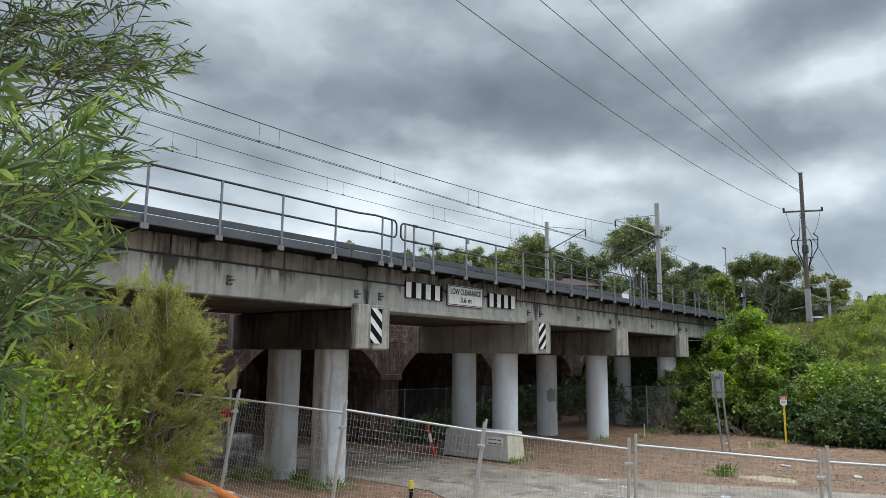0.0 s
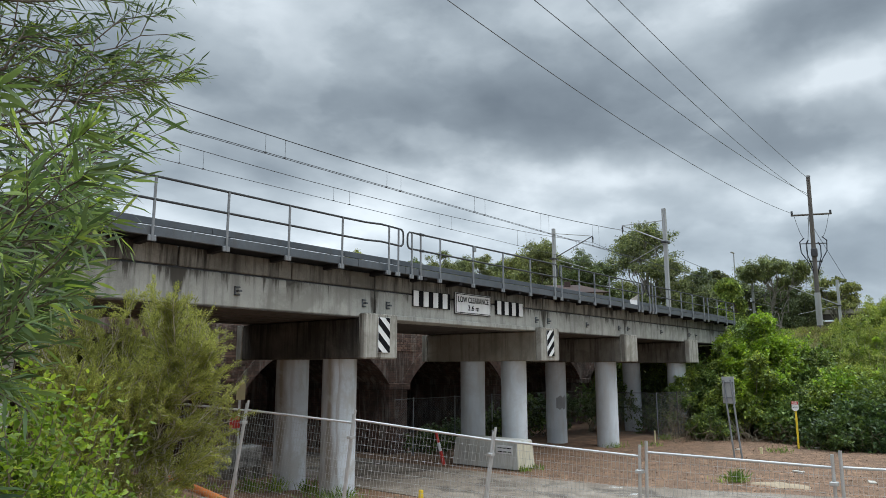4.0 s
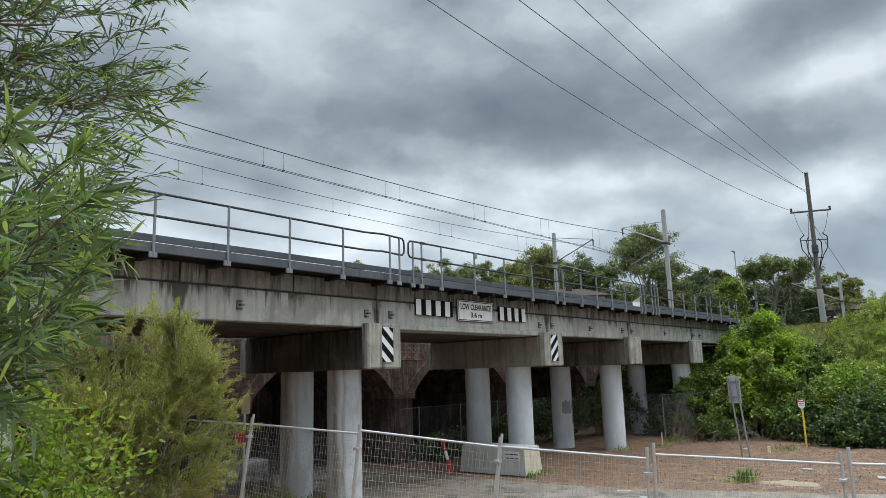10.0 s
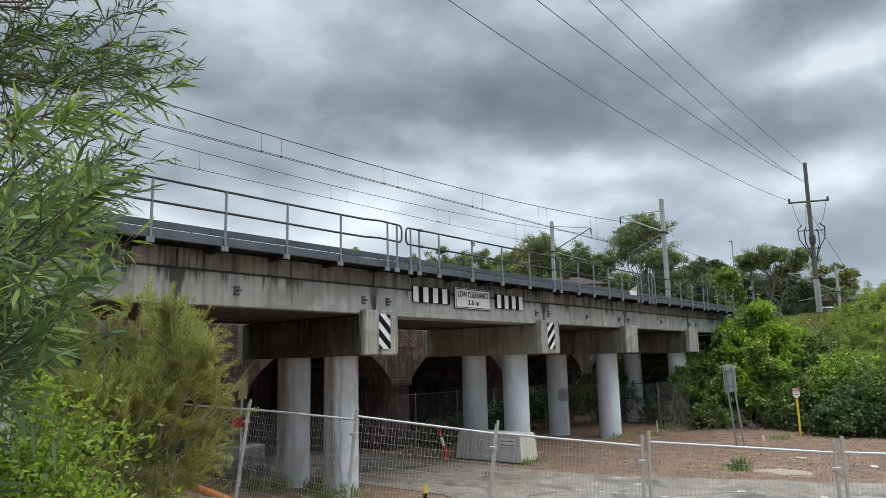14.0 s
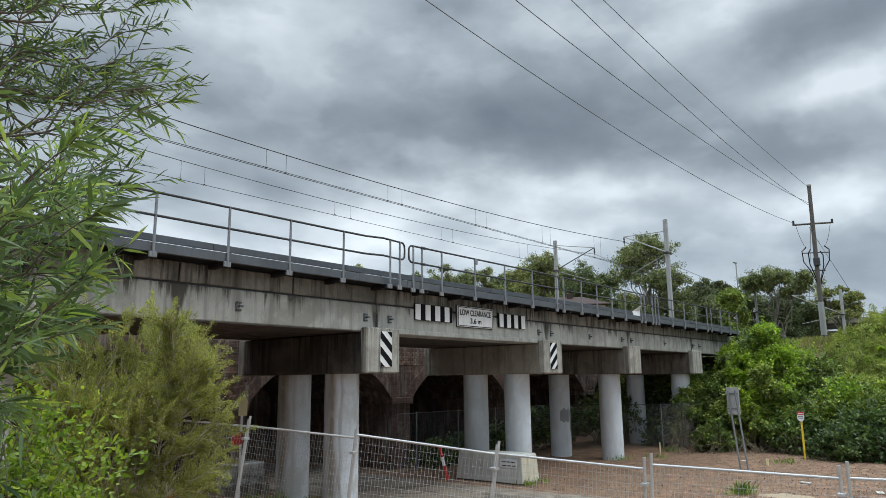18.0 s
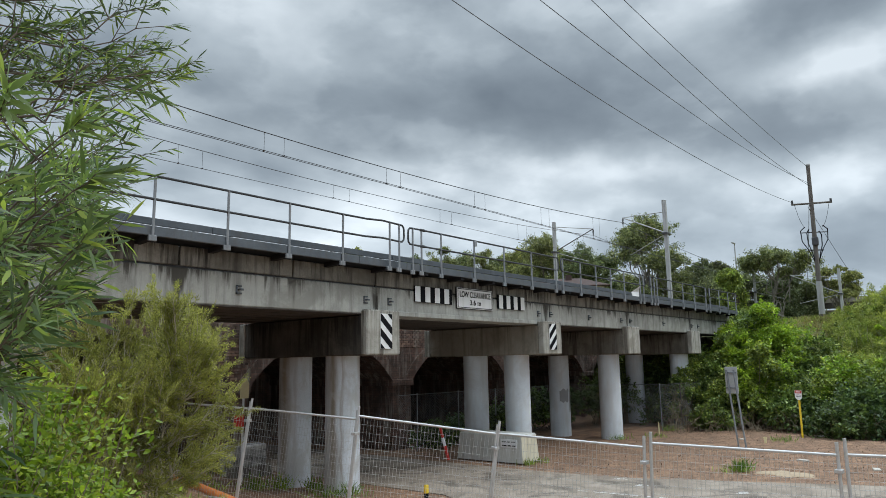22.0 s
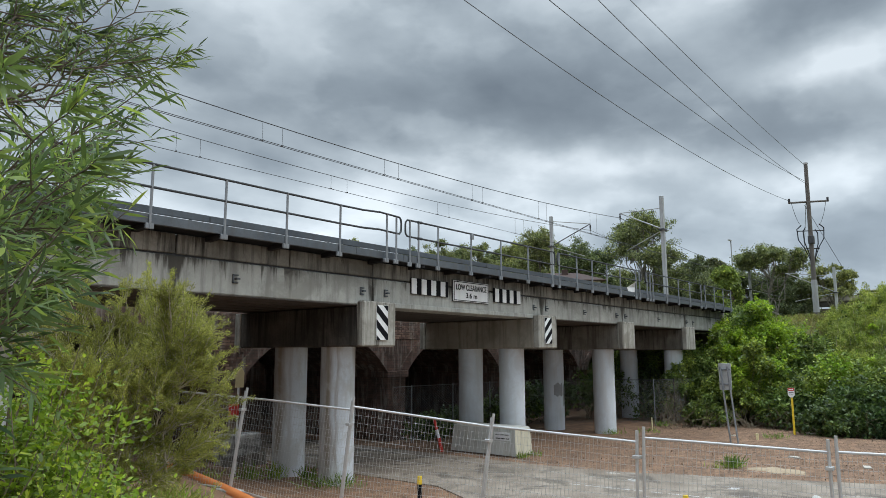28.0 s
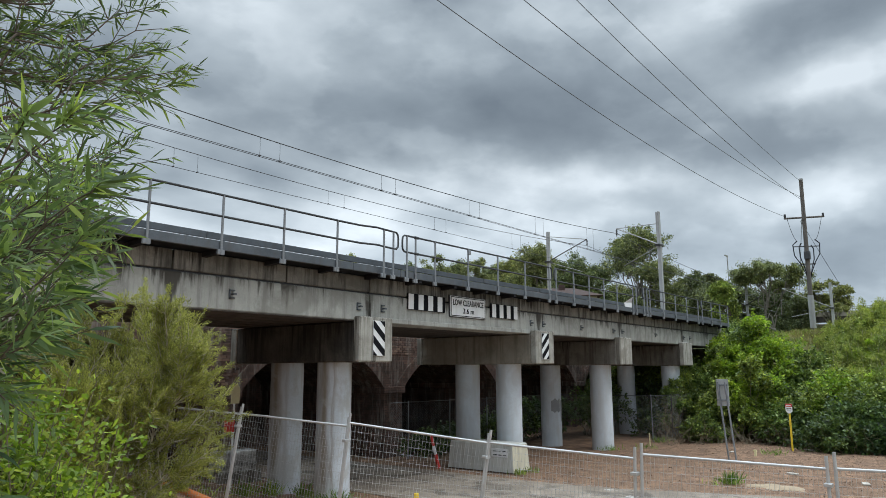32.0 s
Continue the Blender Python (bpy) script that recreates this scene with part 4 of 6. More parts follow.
def build_pole():
    p = thing("power_pole", (POLE[0], POLE[1], 5.1), "tall weathered timber power pole with crossarm and cable heads", "pole")
    part("pole_shaft", Geo().tube([(0.35, -0.10, -0.6), (0.3, -0.09, 0.4), (0.22, -0.14, 4.5), (0.16, -0.19, 8.6)], 0.145, 14, 0.10), "pole", p)
    part("sleeve", Geo().tube([(0.32, -0.10, 0.2), (0.28, -0.11, 2.0)], 0.155, 14), "mast", p, "pale metal sleeve")
    part("cap", Geo().tube([(0.16, -0.19, 8.58), (0.16, -0.19, 8.66)], 0.12, 12), "sign_back", p)
    d = Vector((0.46, -0.89, 0)).normalized()
    arm = part("crossarm", Geo().tube([Vector((0.19, -0.17, 6.38)) - d * 1.05, Vector((0.19, -0.17, 6.42)) + d * 1.05], 0.055, 8), "pole", p)
    for k in (-1.0, 1.0):
        q = Vector((0.19, -0.17, 6.4)) + d * k
        part("insulator", Geo().tube([q, q + Vector((0, 0, 0.22))], 0.06, 10), "dark_steel", arm)
    part("lower_crossarm", Geo().tube([Vector((0.21, -0.15, 4.75)) - d * 0.66, Vector((0.21, -0.15, 4.75)) + d * 0.66], 0.028, 8), "dark_steel", p)
    part("pole_brace", Geo().tube([Vector((0.24, -0.13, 3.75)) - d * 0.30, Vector((0.24, -0.13, 3.75)) + d * 0.42], 0.035, 8), "dark_steel", p)
    for k, up in ((-0.66, 0.0), (-0.36, -0.12), (0.34, -0.25), (0.66, 0.06)):
        q = Vector((0.21, -0.15, 4.75 + up)) + d * k
        part("cable_head", Geo().tube([q + Vector((0, 0, 0.32)) - d * k * 0.3, q + Vector((0, 0, 0.1)) + d * k * 0.06, q + Vector((0, 0, -0.5)), q + Vector((0, 0, -1.0)) - d * k * 0.45, q + Vector((0.03, 0, -1.7)) - d * k * 0.85], 0.030, 8, 0.022), "black", p, "black cable termination")
    for k in (-0.9, 0.9):
        part("jumper", Geo().tube(sagging(Vector((0.19, -0.17, 6.4)) + d * k, Vector((0.21, -0.15, 5.05)) + d * k * 0.5, 0.25, 8), 0.012, 5), "wire", p)
    part("switch_box", Geo().box(0.0, 0.26, -0.32, -0.02, 4.0, 4.45, 0.02), "dark_steel", p)
    part("guy_wire", Geo().tube([(0.0, 0, 6.2), (6.5, -2.0, 0.0)], 0.012, 5), "wire", p)
    part("cable", Geo().tube(sagging((0.1, -0.05, 6.3), (26, 6, 3.0), 0.6), 0.016, 5), "wire", p)
    # the lines run back over the road and past the camera
    top = Vector((POLE[0], POLE[1], 5.1))
    for start, fall, curve in ((Vector((0.19, -0.17, 6.5)) - d * 1.0, -0.082, 0.00215), (Vector((0.12, -0.10, 7.60)), -0.089, 0.00207),
                               (Vector((0.12, -0.12, 7.45)), -0.044, 0.00238), (Vector((0.14, -0.17, 8.50)), -0.015, 0.00110)):
        ln = thing("power_line", top + start, "thin grey power line strung from the timber pole", "cable", "power lines")
        part("conductor", Geo().tube([(-q, 0, fall * q + curve * q * q) for q in np.linspace(0, 46, 36)], 0.0115, 6), "cable", ln)


build_pole()

# ---- temporary fence ----
# each post: place at its top, height of the foot, of the rail before and after it, and of its top, and how far the foot stands out to the camera's left
POSTS = [(-5.2, 2.3, 0.52, 2.42, 2.42, 2.55, 0.2), (-4.30, -0.04, 0.42, 2.25, 2.26, 2.42, 0.24), (-3.73, -2.41, 0.06, 2.10, 2.16, 2.28, 0.22), (-2.69, -4.70, 0.0, 1.86, 1.87, 2.05, 0.26),
         (-2.41, -7.20, 0.0, 1.76, 1.83, 1.97, 0.06), (-1.59, -9.60, 0.0, 1.72, 1.73, 1.94, 0.0), (-0.85, -11.95, 0.0, 1.70, 1.70, 1.9, 0.0)]


def build_fence():
    for i, (a, b) in enumerate(zip(POSTS, POSTS[1:])):
        base = Vector((a[0], a[1], a[2]))
        along = Vector((b[0] - a[0], b[1] - a[1], 0))
        length = along.length
        u = along.normalized()
        f = thing("temporary_fence_panel", base, "galvanised temporary fence panel of welded wire mesh in a tube frame", "fence", "temporary fence panels")
        lean_a, lean_b = (Vector((0.635, -0.773, 0)) * q[6] for q in (a, b))
        top_a, top_b = a[4] - a[2], b[3] - a[2]

        def at(s, t):
            """s along the panel, t from foot to top, both 0 to 1."""
            lo = Vector((0, 0, 0)).lerp(Vector((u.x * length, u.y * length, b[2] - a[2])), s)
            hi = Vector((0, 0, top_a)).lerp(Vector((u.x * length, u.y * length, top_b)), s)
            return lo.lerp(hi, t) - lean_a.lerp(lean_b, s) * (1 - t)

        s0, s1 = 0.006 if a[6] > 0.1 else 0.02, 0.994 if b[6] > 0.1 else 0.98
        for s, extra in ((s0, a[5] - a[4]), (s1, b[5] - b[3] - 0.06)):
            part("post", Geo().tube([at(s, 0.02), at(s, 1.0 + extra / 1.9)], 0.024, 10), "fence", f)
        part("top_rail", Geo().tube([at(s0, 0.985), at(s1, 0.985)], 0.02, 8), "fence", f)
        part("bottom_rail", Geo().tube([at(s0, 0.07), at(s1, 0.07)], 0.018, 8), "fence", f)
        n = 40
        for k in range(1, n):
            s = s0 + (s1 - s0) * k / n
            part("upright_wire", Geo().tube([at(s, 0.07), at(s, 0.985)], 0.0022, 4, caps=False), "fence", f)
        for k in range(1, 14):
            t = 0.07 + 0.915 * k / 14
            part("cross_wire", Geo().tube([at(s0, t), at(s1, t)], 0.0022, 4), "fence", f)
        c = at(s1, 0.86)
        part("clamp", Geo().box(c.x - 0.06, c.x + 0.06, c.y - 0.05, c.y + 0.05, c.z - 0.02, c.z + 0.03, 0.006), "fence", f)
        foot = at(s0, 0.0)
        part("concrete_foot", Geo().box(foot.x - 0.12, foot.x + 0.12, foot.y - 0.3, foot.y + 0.3, foot.z - 0.02, foot.z + 0.12, 0.02), "block", f)


build_fence()


# ---- chain-link fence under the bridge ----


def build_back_fence():
    line = [(5.5, 5.2), (6.45, 5.2), (8.7, 5.1), (11.0, 5.0), (13.5, 4.95), (16.2, 4.9)]
    side = [(16.2, 4.9), (16.7, 2.6), (17.06, 0.6), (18.6, 0.3), (20.6, 0.2)]
    for pts in (line, side):
        f = thing("chain_link_fence", (pts[0][0], pts[0][1], 0), "dull chain-link fence on thin steel posts under the bridge", "fence", "chain-link fences")
        o = Vector((pts[0][0], pts[0][1], 0))
        for a, b in zip(pts, pts[1:]):
            a, b = Vector((*a, 0)) - o, Vector((*b, 0)) - o
            part("post", Geo().tube([b + Vector((0, 0, -0.1)), b + Vector((0, 0, 1.98))], 0.022, 8), "steel" if b.x + o.x < 17.5 else "dark_steel", f)
            part("top_rail", Geo().tube([a + Vector((0, 0, 1.93)), b + Vector((0, 0, 1.93))], 0.012, 6), "steel" if a.x + o.x < 6 else "dark_steel", f)
            g = Geo()
            n = int((b - a).length / 0.09)
            u = (b - a) / n
            for k in range(-20, n):
                for s in (1, -1):
                    k0, k1 = (k, k + 20) if s > 0 else (k + 20, k)
                    c0, c1 = max(0, min(n, k0)), max(0, min(n, k1))
                    if c0 == c1:
                        continue
                    z0, z1 = 1.9 * (c0 - k0) / (k1 - k0), 1.9 * (c1 - k0) / (k1 - k0)
                    g.tube([a + u * c0 + Vector((0, 0, z0 + 0.02)), a + u * c1 + Vector((0, 0, z1 + 0.02))], 0.002, 3, caps=False)
            tagged(part("chain_mesh", g, "steel", f), kind="stuff")


build_back_fence()


# ---- concrete barrier, cone post, small signs ----


def build_barrier():
    b = thing("concrete_barrier", (5.5, 0.2, 0.0), "pale concrete barrier block with a small white notice", "barrier")
    g = Geo()
    lo = [(0, 0), (0.95, 0), (0.95, 2.45), (0, 2.45)]
    hi = [(0.07, 0.06), (0.90, 0.06), (0.90, 2.40), (0.07, 2.40)]
    g.add([(x, y, 0.02) for x, y in lo] + [(x, y, 0.80) for x, y in hi] + [(x + (0.03 if x < .5 else -.03), y + (0.03 if y < 1 else -.03), 0.84) for x, y in hi],
          [(0, 1, 5, 4), (1, 2, 6, 5), (2, 3, 7, 6), (3, 0, 4, 7), (4, 5, 9, 8), (5, 6, 10, 9), (6, 7, 11, 10), (7, 4, 8, 11), (8, 9, 10, 11), (3, 2, 1, 0)])
    part("block", g, "block", b)
    # end plate: the light falling on this end is put into its colour
    part("end_face", Geo().add([(0.004, -0.004, 0.03), (0.946, -0.004, 0.03), (0.898, 0.055, 0.79), (0.072, 0.055, 0.79), (0.004, 0.012, 0.03), (0.946, 0.012, 0.03), (0.898, 0.07, 0.79), (0.072, 0.07, 0.79)],
                               [(0, 1, 2, 3), (7, 6, 5, 4), (0, 4, 5, 1), (1, 5, 6, 2), (2, 6, 7, 3), (3, 7, 4, 0)]), "lit_block", b, "cream end of the barrier, light in its colour")
    n = part("notice", Geo().box(0.015, 0.03, 0.20, 0.78, 0.45, 0.70, 0.003), "white", b, "small white notice")
    for z, spans in ((0.62, ((0.25, 0.40), (0.43, 0.55), (0.58, 0.73))), (0.51, ((0.24, 0.35), (0.40, 0.52), (0.56, 0.72)))):
        for a, c in spans:
            part("writing_bar", Geo().box(0.009, 0.013, a, c, z - 0.012, z + 0.018), "black", n)


def build_small_signs():
    t = thing("road_sign", (12.2, -3.95, 0), "blank grey back of a road sign on two leaning steel posts", "sign")
    part("panel", Geo().box(-0.012, 0.012, -0.22, 0.22, 1.83, 2.72, 0.003), "sign_back", t, "bare aluminium sheet")
    for z in (2.0, 2.5):
        part("channel", Geo().box(-0.045, -0.016, -0.20, 0.20, z, z + 0.05, 0.004), "steel", t)
    for y in (-0.13, 0.13):
        part("post", Geo().tube([(0.02, y - 0.20, -0.2), (-0.07, y, 2.62)], 0.030, 10), "steel", t)
    t.rotation_euler = (0, 0, radians(-12))
    y = thing("warning_post", (17.2, -4.85, 0), "yellow post with a small red and white warning plate", "sign")
    post = Geo().box(-0.025, 0.025, -0.034, 0.034, -0.2, 1.40, 0.008)
    part("post", post, "yellow", y)
    p = part("plate", Geo().plate([(-0.055, -0.12, 1.46), (-0.055, -0.04, 1.38), (-0.055, 0.04, 1.38), (-0.055, 0.12, 1.46), (-0.055, 0.12, 1.74), (-0.055, -0.12, 1.74)], 0.015, (1, 0, 0)), "white", y)
    part("red_band", Geo().box(-0.061, -0.057, -0.115, 0.115, 1.63, 1.735, 0.001), "red", p)
    part("writing_bar", Geo().box(-0.065, -0.062, -0.08, 0.08, 1.665, 1.70), "white", p)
    for z in (1.50, 1.56):
        part("writing_bar", Geo().box(-0.060, -0.057, -0.09, 0.09, z, z + 0.014), "black", p)
    d = thing("delineator_post", (5.15, 2.75, 0), "leaning red and white plastic delineator post", "traffic post")
    for z0, z1, m in ((0.0, 0.42, "red"), (0.422, 0.68, "white"), (0.682, 1.02, "red")):
        part("band", Geo().tube([(-0.16 * z0, 0.19 * z0, z0), (-0.16 * z1, 0.19 * z1, z1)], 0.055 - z0 * 0.012, 14), m, d)
    b = thing("bollard", (-2.75, -3.15, 0), "slim black post with a bright yellow cap", "post", "yellow-capped posts")
    part("shaft", Geo().tube([(0, 0, -0.1), (0, 0, 0.74)], 0.04, 12), "black", b)
    part("cap", Geo().tube([(0, 0, 0.742), (0, 0, 0.86), (0, 0, 0.88)], 0.045, 12, 0.04), "yellow", b)
    copy_thing(b, pose(-1.53, -7.51, 0))
    a = thing("arrow_sign", (-1.72, 3.9, 0), "faded yellow arrow-shaped board and a red plate on a white post", "sign")
    part("post", Geo().tube([(0, 0, -0.1), (0, 0, 2.23)], 0.03, 8), "white", a)
    q = thing("stone_plinth", (-0.9, 5.3, 0), "pale stained concrete plinth at the foot of the viaduct", "plinth")
    part("plinth_block", Geo().box(-0.2, 1.0, 0.0, 0.55, -0.1, 0.85, 0.04), "mottled", q)
    part("plinth_step", Geo().box(-0.3, 1.1, -0.12, -0.002, -0.1, 0.32, 0.03), "cap", q)
    part("arrow_board", Geo().plate([(-0.13, -0.03, 2.22), (0.12, -0.03, 2.22), (0.13, -0.03, 2.60), (0.04, -0.03, 2.74), (-0.26, -0.03, 2.42), (-0.12, -0.03, 2.46)], 0.02, (0, -1, 0)), "sand_yellow", a)
    part("red_plate", Geo().box(-0.30, 0.0, -0.06, -0.04, 1.52, 1.82, 0.004), "red", a)


build_barrier()
build_small_signs()


def build_ground_strip():
    g = Geo()
    pts = [(-4.15, 2.9), (-4.25, 1.6), (-4.45, 0.3), (-4.62, -0.9), (-5.1, -2.2), (-5.9, -3.6)]
    g.tube([(x, y, ground_z(x, y) + 0.05) for x, y in pts], 0.09, 10)
    whole("edging_strip", g, "orange", "orange plastic erosion sock along the foot of the bank", "edging")


build_ground_strip()

# ---- plants ----


def limb(g, a, b, r0, r1, rng, bend=0.12, n=5, sides=6):
    a, b = Vector(a), Vector(b)
    L = (b - a).length
    pts = [a.lerp(b, i / n) + Vector(rng.normal(size=3)) * (bend * L * 0.35 * math.sin(math.pi * i / n)) for i in range(n + 1)]
    g.tube(pts, r0, sides, r1)
    return pts


def build_far_tree(rng, at, height, width, lobes, material, label, trunk_r=0.25, flat=0.7, leaf=0.20, low=0.4, clumps=12, per=130):
    """A trunk that forks into limbs, each limb ending in a lobe of small leaf clumps with gaps between."""
    t = thing("tree", at, label, "tree", "background trees")
    g = Geo()
    top = limb(g, (0, 0, -0.6), (rng.normal() * 0.3, rng.normal() * 0.3, height * 0.60), trunk_r, trunk_r * 0.5, rng, 0.16)
    pts, dirs = [], []
    for k in range(lobes):
        a = 2.4 * k + rng.uniform(-0.5, 0.5)
        h = low + (0.97 - low) * rng.random() ** 0.75
        if k == 0:
            h = 0.97
        R = width * (rng.uniform(0.12, 0.24) if flat > 0.75 else rng.uniform(0.10, 0.17))
        shape = math.sqrt(max(0.06, 1 - ((h - low - 0.08) / (1.06 - low)) ** 2))
        out = (0.5 * width - R * 0.8) * shape * math.sqrt(rng.uniform(0.15, 1.0)) * (0.25 if k == 0 else 1.0)
        c = Vector((math.cos(a) * out, math.sin(a) * out, h * height - R * flat * 0.6))
        way = limb(g, top[int(rng.integers(2, len(top)))], c, trunk_r * 0.34, trunk_r * 0.08, rng, 0.22)
        for m in range(clumps):
            d = rng.normal(size=3)
            d /= np.linalg.norm(d)
            cc = c + Vector(d * np.array([R, R, R * flat])) * rng.uniform(0.2, 1.15 if flat > 0.75 else 1.45)
            r = R * (rng.uniform(0.22, 0.5) if flat > 0.75 else rng.uniform(0.20, 0.42))
            if m % 3 == 0:
                g.tube([way[3], way[4].lerp(cc, 0.5), cc], trunk_r * 0.09, 4, 0.012, caps=False)
            p = np.asarray(cc) + rng.normal(size=(per, 3)) * np.array([r, r, r * 0.72]) * 0.62
            pts.append(p)
            dirs.append(rng.normal(size=p.shape) * 0.8 - np.array([0, 0, 0.5]))
    part("trunk", g, "gum_bark" if flat < 0.75 else "bark", t)
    part("crown", leaf_mesh("crown", np.concatenate(pts), np.concatenate(dirs), leaf, leaf * 0.40, material, rng), material, t)


def build_background():
    rng = np.random.default_rng(5)
    tall, low, hill = "rounded gum tree behind the railway", "gum tree top showing over the deck", "dark she-oak on the hill"
    line, open_gum = "bushy gum tree in the line behind the railway", "tall open-crowned gum tree behind the railway"
    rows = [
        # bearing, distance, base, rise of its top in the view, width in degrees, lobes, material, flatness, lowest foliage, label
        (43.5, 92, 3.0, 0.168, 1.7, 7, "gum", 0.7, 0.55, low),
        (48.4, 92, 3.0, 0.157, 2.4, 12, "gum", 0.7, 0.45, low),
        (50.7, 88, 3.0, 0.168, 2.6, 14, "gum", 0.7, 0.45, line),
        (52.3, 92, 3.0, 0.157, 2.4, 12, "gum", 0.7, 0.45, line),
        (54.1, 86, 3.0, 0.164, 2.8, 14, "gum", 0.7, 0.40, line),
        (55.7, 92, 3.0, 0.155, 2.4, 12, "gum", 0.7, 0.40, line),
        (57.0, 90, 3.5, 0.164, 2.6, 13, "gum", 0.7, 0.40, line),
        (58.7, 82, 4.0, 0.178, 3.6, 20, "gum", 0.7, 0.36, tall),
        (60.4, 88, 4.0, 0.158, 2.6, 12, "gum", 0.7, 0.36, tall),
        (62.1, 80, 5.0, 0.163, 3.2, 18, "gum", 0.7, 0.30, tall),
        (63.9, 84, 5.0, 0.148, 2.6, 13, "gum", 0.7, 0.25, tall),
        (61.0, 94, 5.0, 0.142, 3.0, 10, "dark_gum", 0.7, 0.3, line),
        (56.4, 98, 3.5, 0.142, 3.4, 12, "dark_gum", 0.7, 0.3, line),
        (52.8, 98, 3.5, 0.142, 3.6, 12, "dark_gum", 0.7, 0.3, line),
        (67.2, 74, 5.0, 0.197, 6.4, 26, "gum", 0.60, 0.34, open_gum),
        (65.6, 90, 5.0, 0.122, 3.0, 12, "dark_gum", 0.7, 0.2, "dark trees along the railway"),
        (68.4, 88, 5.0, 0.116, 3.0, 12, "dark_gum", 0.7, 0.2, "dark trees along the railway"),
        (70.2, 76, 5.0, 0.121, 2.4, 12, "dark_gum", 0.9, 0.2, hill),
        (71.4, 70, 5.0, 0.130, 2.2, 13, "dark_gum", 0.9, 0.2, hill),
        (72.6, 74, 5.0, 0.128, 2.0, 12, "dark_gum", 0.9, 0.2, hill),
        (71.9, 66, 5.0, 0.108, 2.8, 12, "dark_gum", 0.9, 0.15, hill),
        (73.3, 60, 5.0, 0.117, 2.2, 12, "thicket", 0.8, 0.25, "leafy tree on the hill"),
        (76.4, 74, 4.8, 0.140, 5.2, 13, "gum", 0.30, 0.74, "spreading flat-topped gum tree on the hill"),
        (74.8, 84, 4.6, 0.108, 3.0, 13, "dark_gum", 0.8, 0.2, "dark low trees on the hill"),
        (76.8, 82, 4.6, 0.108, 3.4, 15, "dark_gum", 0.8, 0.2, "dark low trees on the hill"),
        (78.5, 84, 4.6, 0.098, 2.6, 12, "dark_gum", 0.8, 0.2, "dark low trees on the hill"),
        (80.4, 80, 4.8, 0.112, 2.9, 13, "gum", 0.42, 0.55, "small spreading tree on the hill"),
        (83.6, 130, 6.0, 0.083, 2.6, 9, "thicket", 0.8, 0.3, "distant leafy tree beyond the road bridge"),
    ]
    for b, d, z, rise, wide, n, m, flat, lowest, label in rows:
        h = 3.04 + rise * d - z
        build_far_tree(rng, polar(b, d, z), h, d * radians(wide) * (1.35 if m == "gum" and flat > 0.65 else 1.12), int(n * (1.7 if flat > 0.65 else 1.3)), m, label, 0.12 + h * 0.009, flat * 1.15, 0.24, lowest, 15, 85)


build_background()


def build_far_buildings():
    # the house whose roof shows over the deck
    o = polar(61.6, 60, 5.2)
    h = thing("house", o + Vector((0, 0, 0.5)), "house with a red-brown tiled hip roof behind the railway", "house")
    h.rotation_euler = (0, 0, radians(-61.6 + 8))
    part("wall", Geo().box(-4.8, 2.35, 0.0, 6.0, -1.0, 3.52, 0.02), "plaster", h)
    h.location.z += 0.12
    part("roof", Geo().add([(-5.2, -0.4, 3.5), (2.75, -0.4, 3.5), (2.75, 6.4, 3.5), (-5.2, 6.4, 3.5), (-2.9, 3.0, 4.45), (0.9, 3.0, 4.45), (-5.2, -0.4, 3.4), (2.75, -0.4, 3.4), (2.75, 6.4, 3.4), (-5.2, 6.4, 3.4)],
                           [(0, 1, 5, 4), (1, 2, 5), (2, 3, 4, 5), (3, 0, 4), (0, 6, 7, 1), (1, 7, 8, 2), (2, 8, 9, 3), (3, 9, 6, 0), (6, 9, 8, 7)]), "roof", h)
    part("chimney", Geo().box(-0.6, -0.1, 2.0, 2.5, 3.9, 4.65, 0.02), "roof", h)
    part("gutter", Geo().tube([(-5.22, -0.45, 3.44), (2.78, -0.45, 3.44)], 0.06, 8), "roof", h)
    # the road bridge beyond the pole
    o = polar(81.4, 86, 5.3)
    r = thing("road_bridge", o, "distant grey road bridge with a pale railing", "bridge")
    r.rotation_euler = (0, 0, radians(-81.4))
    part("deck", Geo().box(-30, 60, 0.3, 9, 2.3, 2.6, 0.03), "asphalt", r)
    part("girder", Geo().box(-30, 60, 0.30, 8.9, 1.8, 2.29, 0.03), "soffit", r, "dark girder under the deck")
    part("edge_beam", Geo().box(-30, 60, 0.0, 0.28, 2.75, 3.36, 0.03), "soffit", r)
    part("parapet", Geo().box(-30, 60, -0.05, 0.24, 3.37, 3.93, 0.02), "cap_tan", r)
    for z in (4.12, 4.37):
        part("railing", Geo().tube([(-30, 0.1, z), (60, 0.1, z)], 0.045, 6), "mast", r)
    for k in range(45):
        x = -29.5 + 2.0 * k
        part("rail_post", Geo().box(x - 0.04, x + 0.04, 0.06, 0.14, 3.93, 4.37), "mast", r)
    for x in (-14.0, -2.6, 9.0, 24.0, 40.0, 55.0):
        part("pier", Geo().box(x - 0.6, x + 0.6, 0.8, 7.5, -0.5, 1.79, 0.03), "end_block", r)
    for b, d, top in ((73.75, 95, 17.3), (74.15, 120, 17.6)):
        s = thing("street_lamp", polar(b, d, 5.0), "distant slim street lamp above the trees", "street lamp", "distant street lamps")
        part("column", Geo().tube([(0, 0, -0.5), (0, 0, top - 5)], 0.11, 8, 0.07), "mast", s)
        part("lamp_head", Geo().box(-0.9, 0.1, -0.12, 0.12, top - 5, top - 4.86, 0.02), "mast", s)


build_far_buildings()


TRAFFIC = []


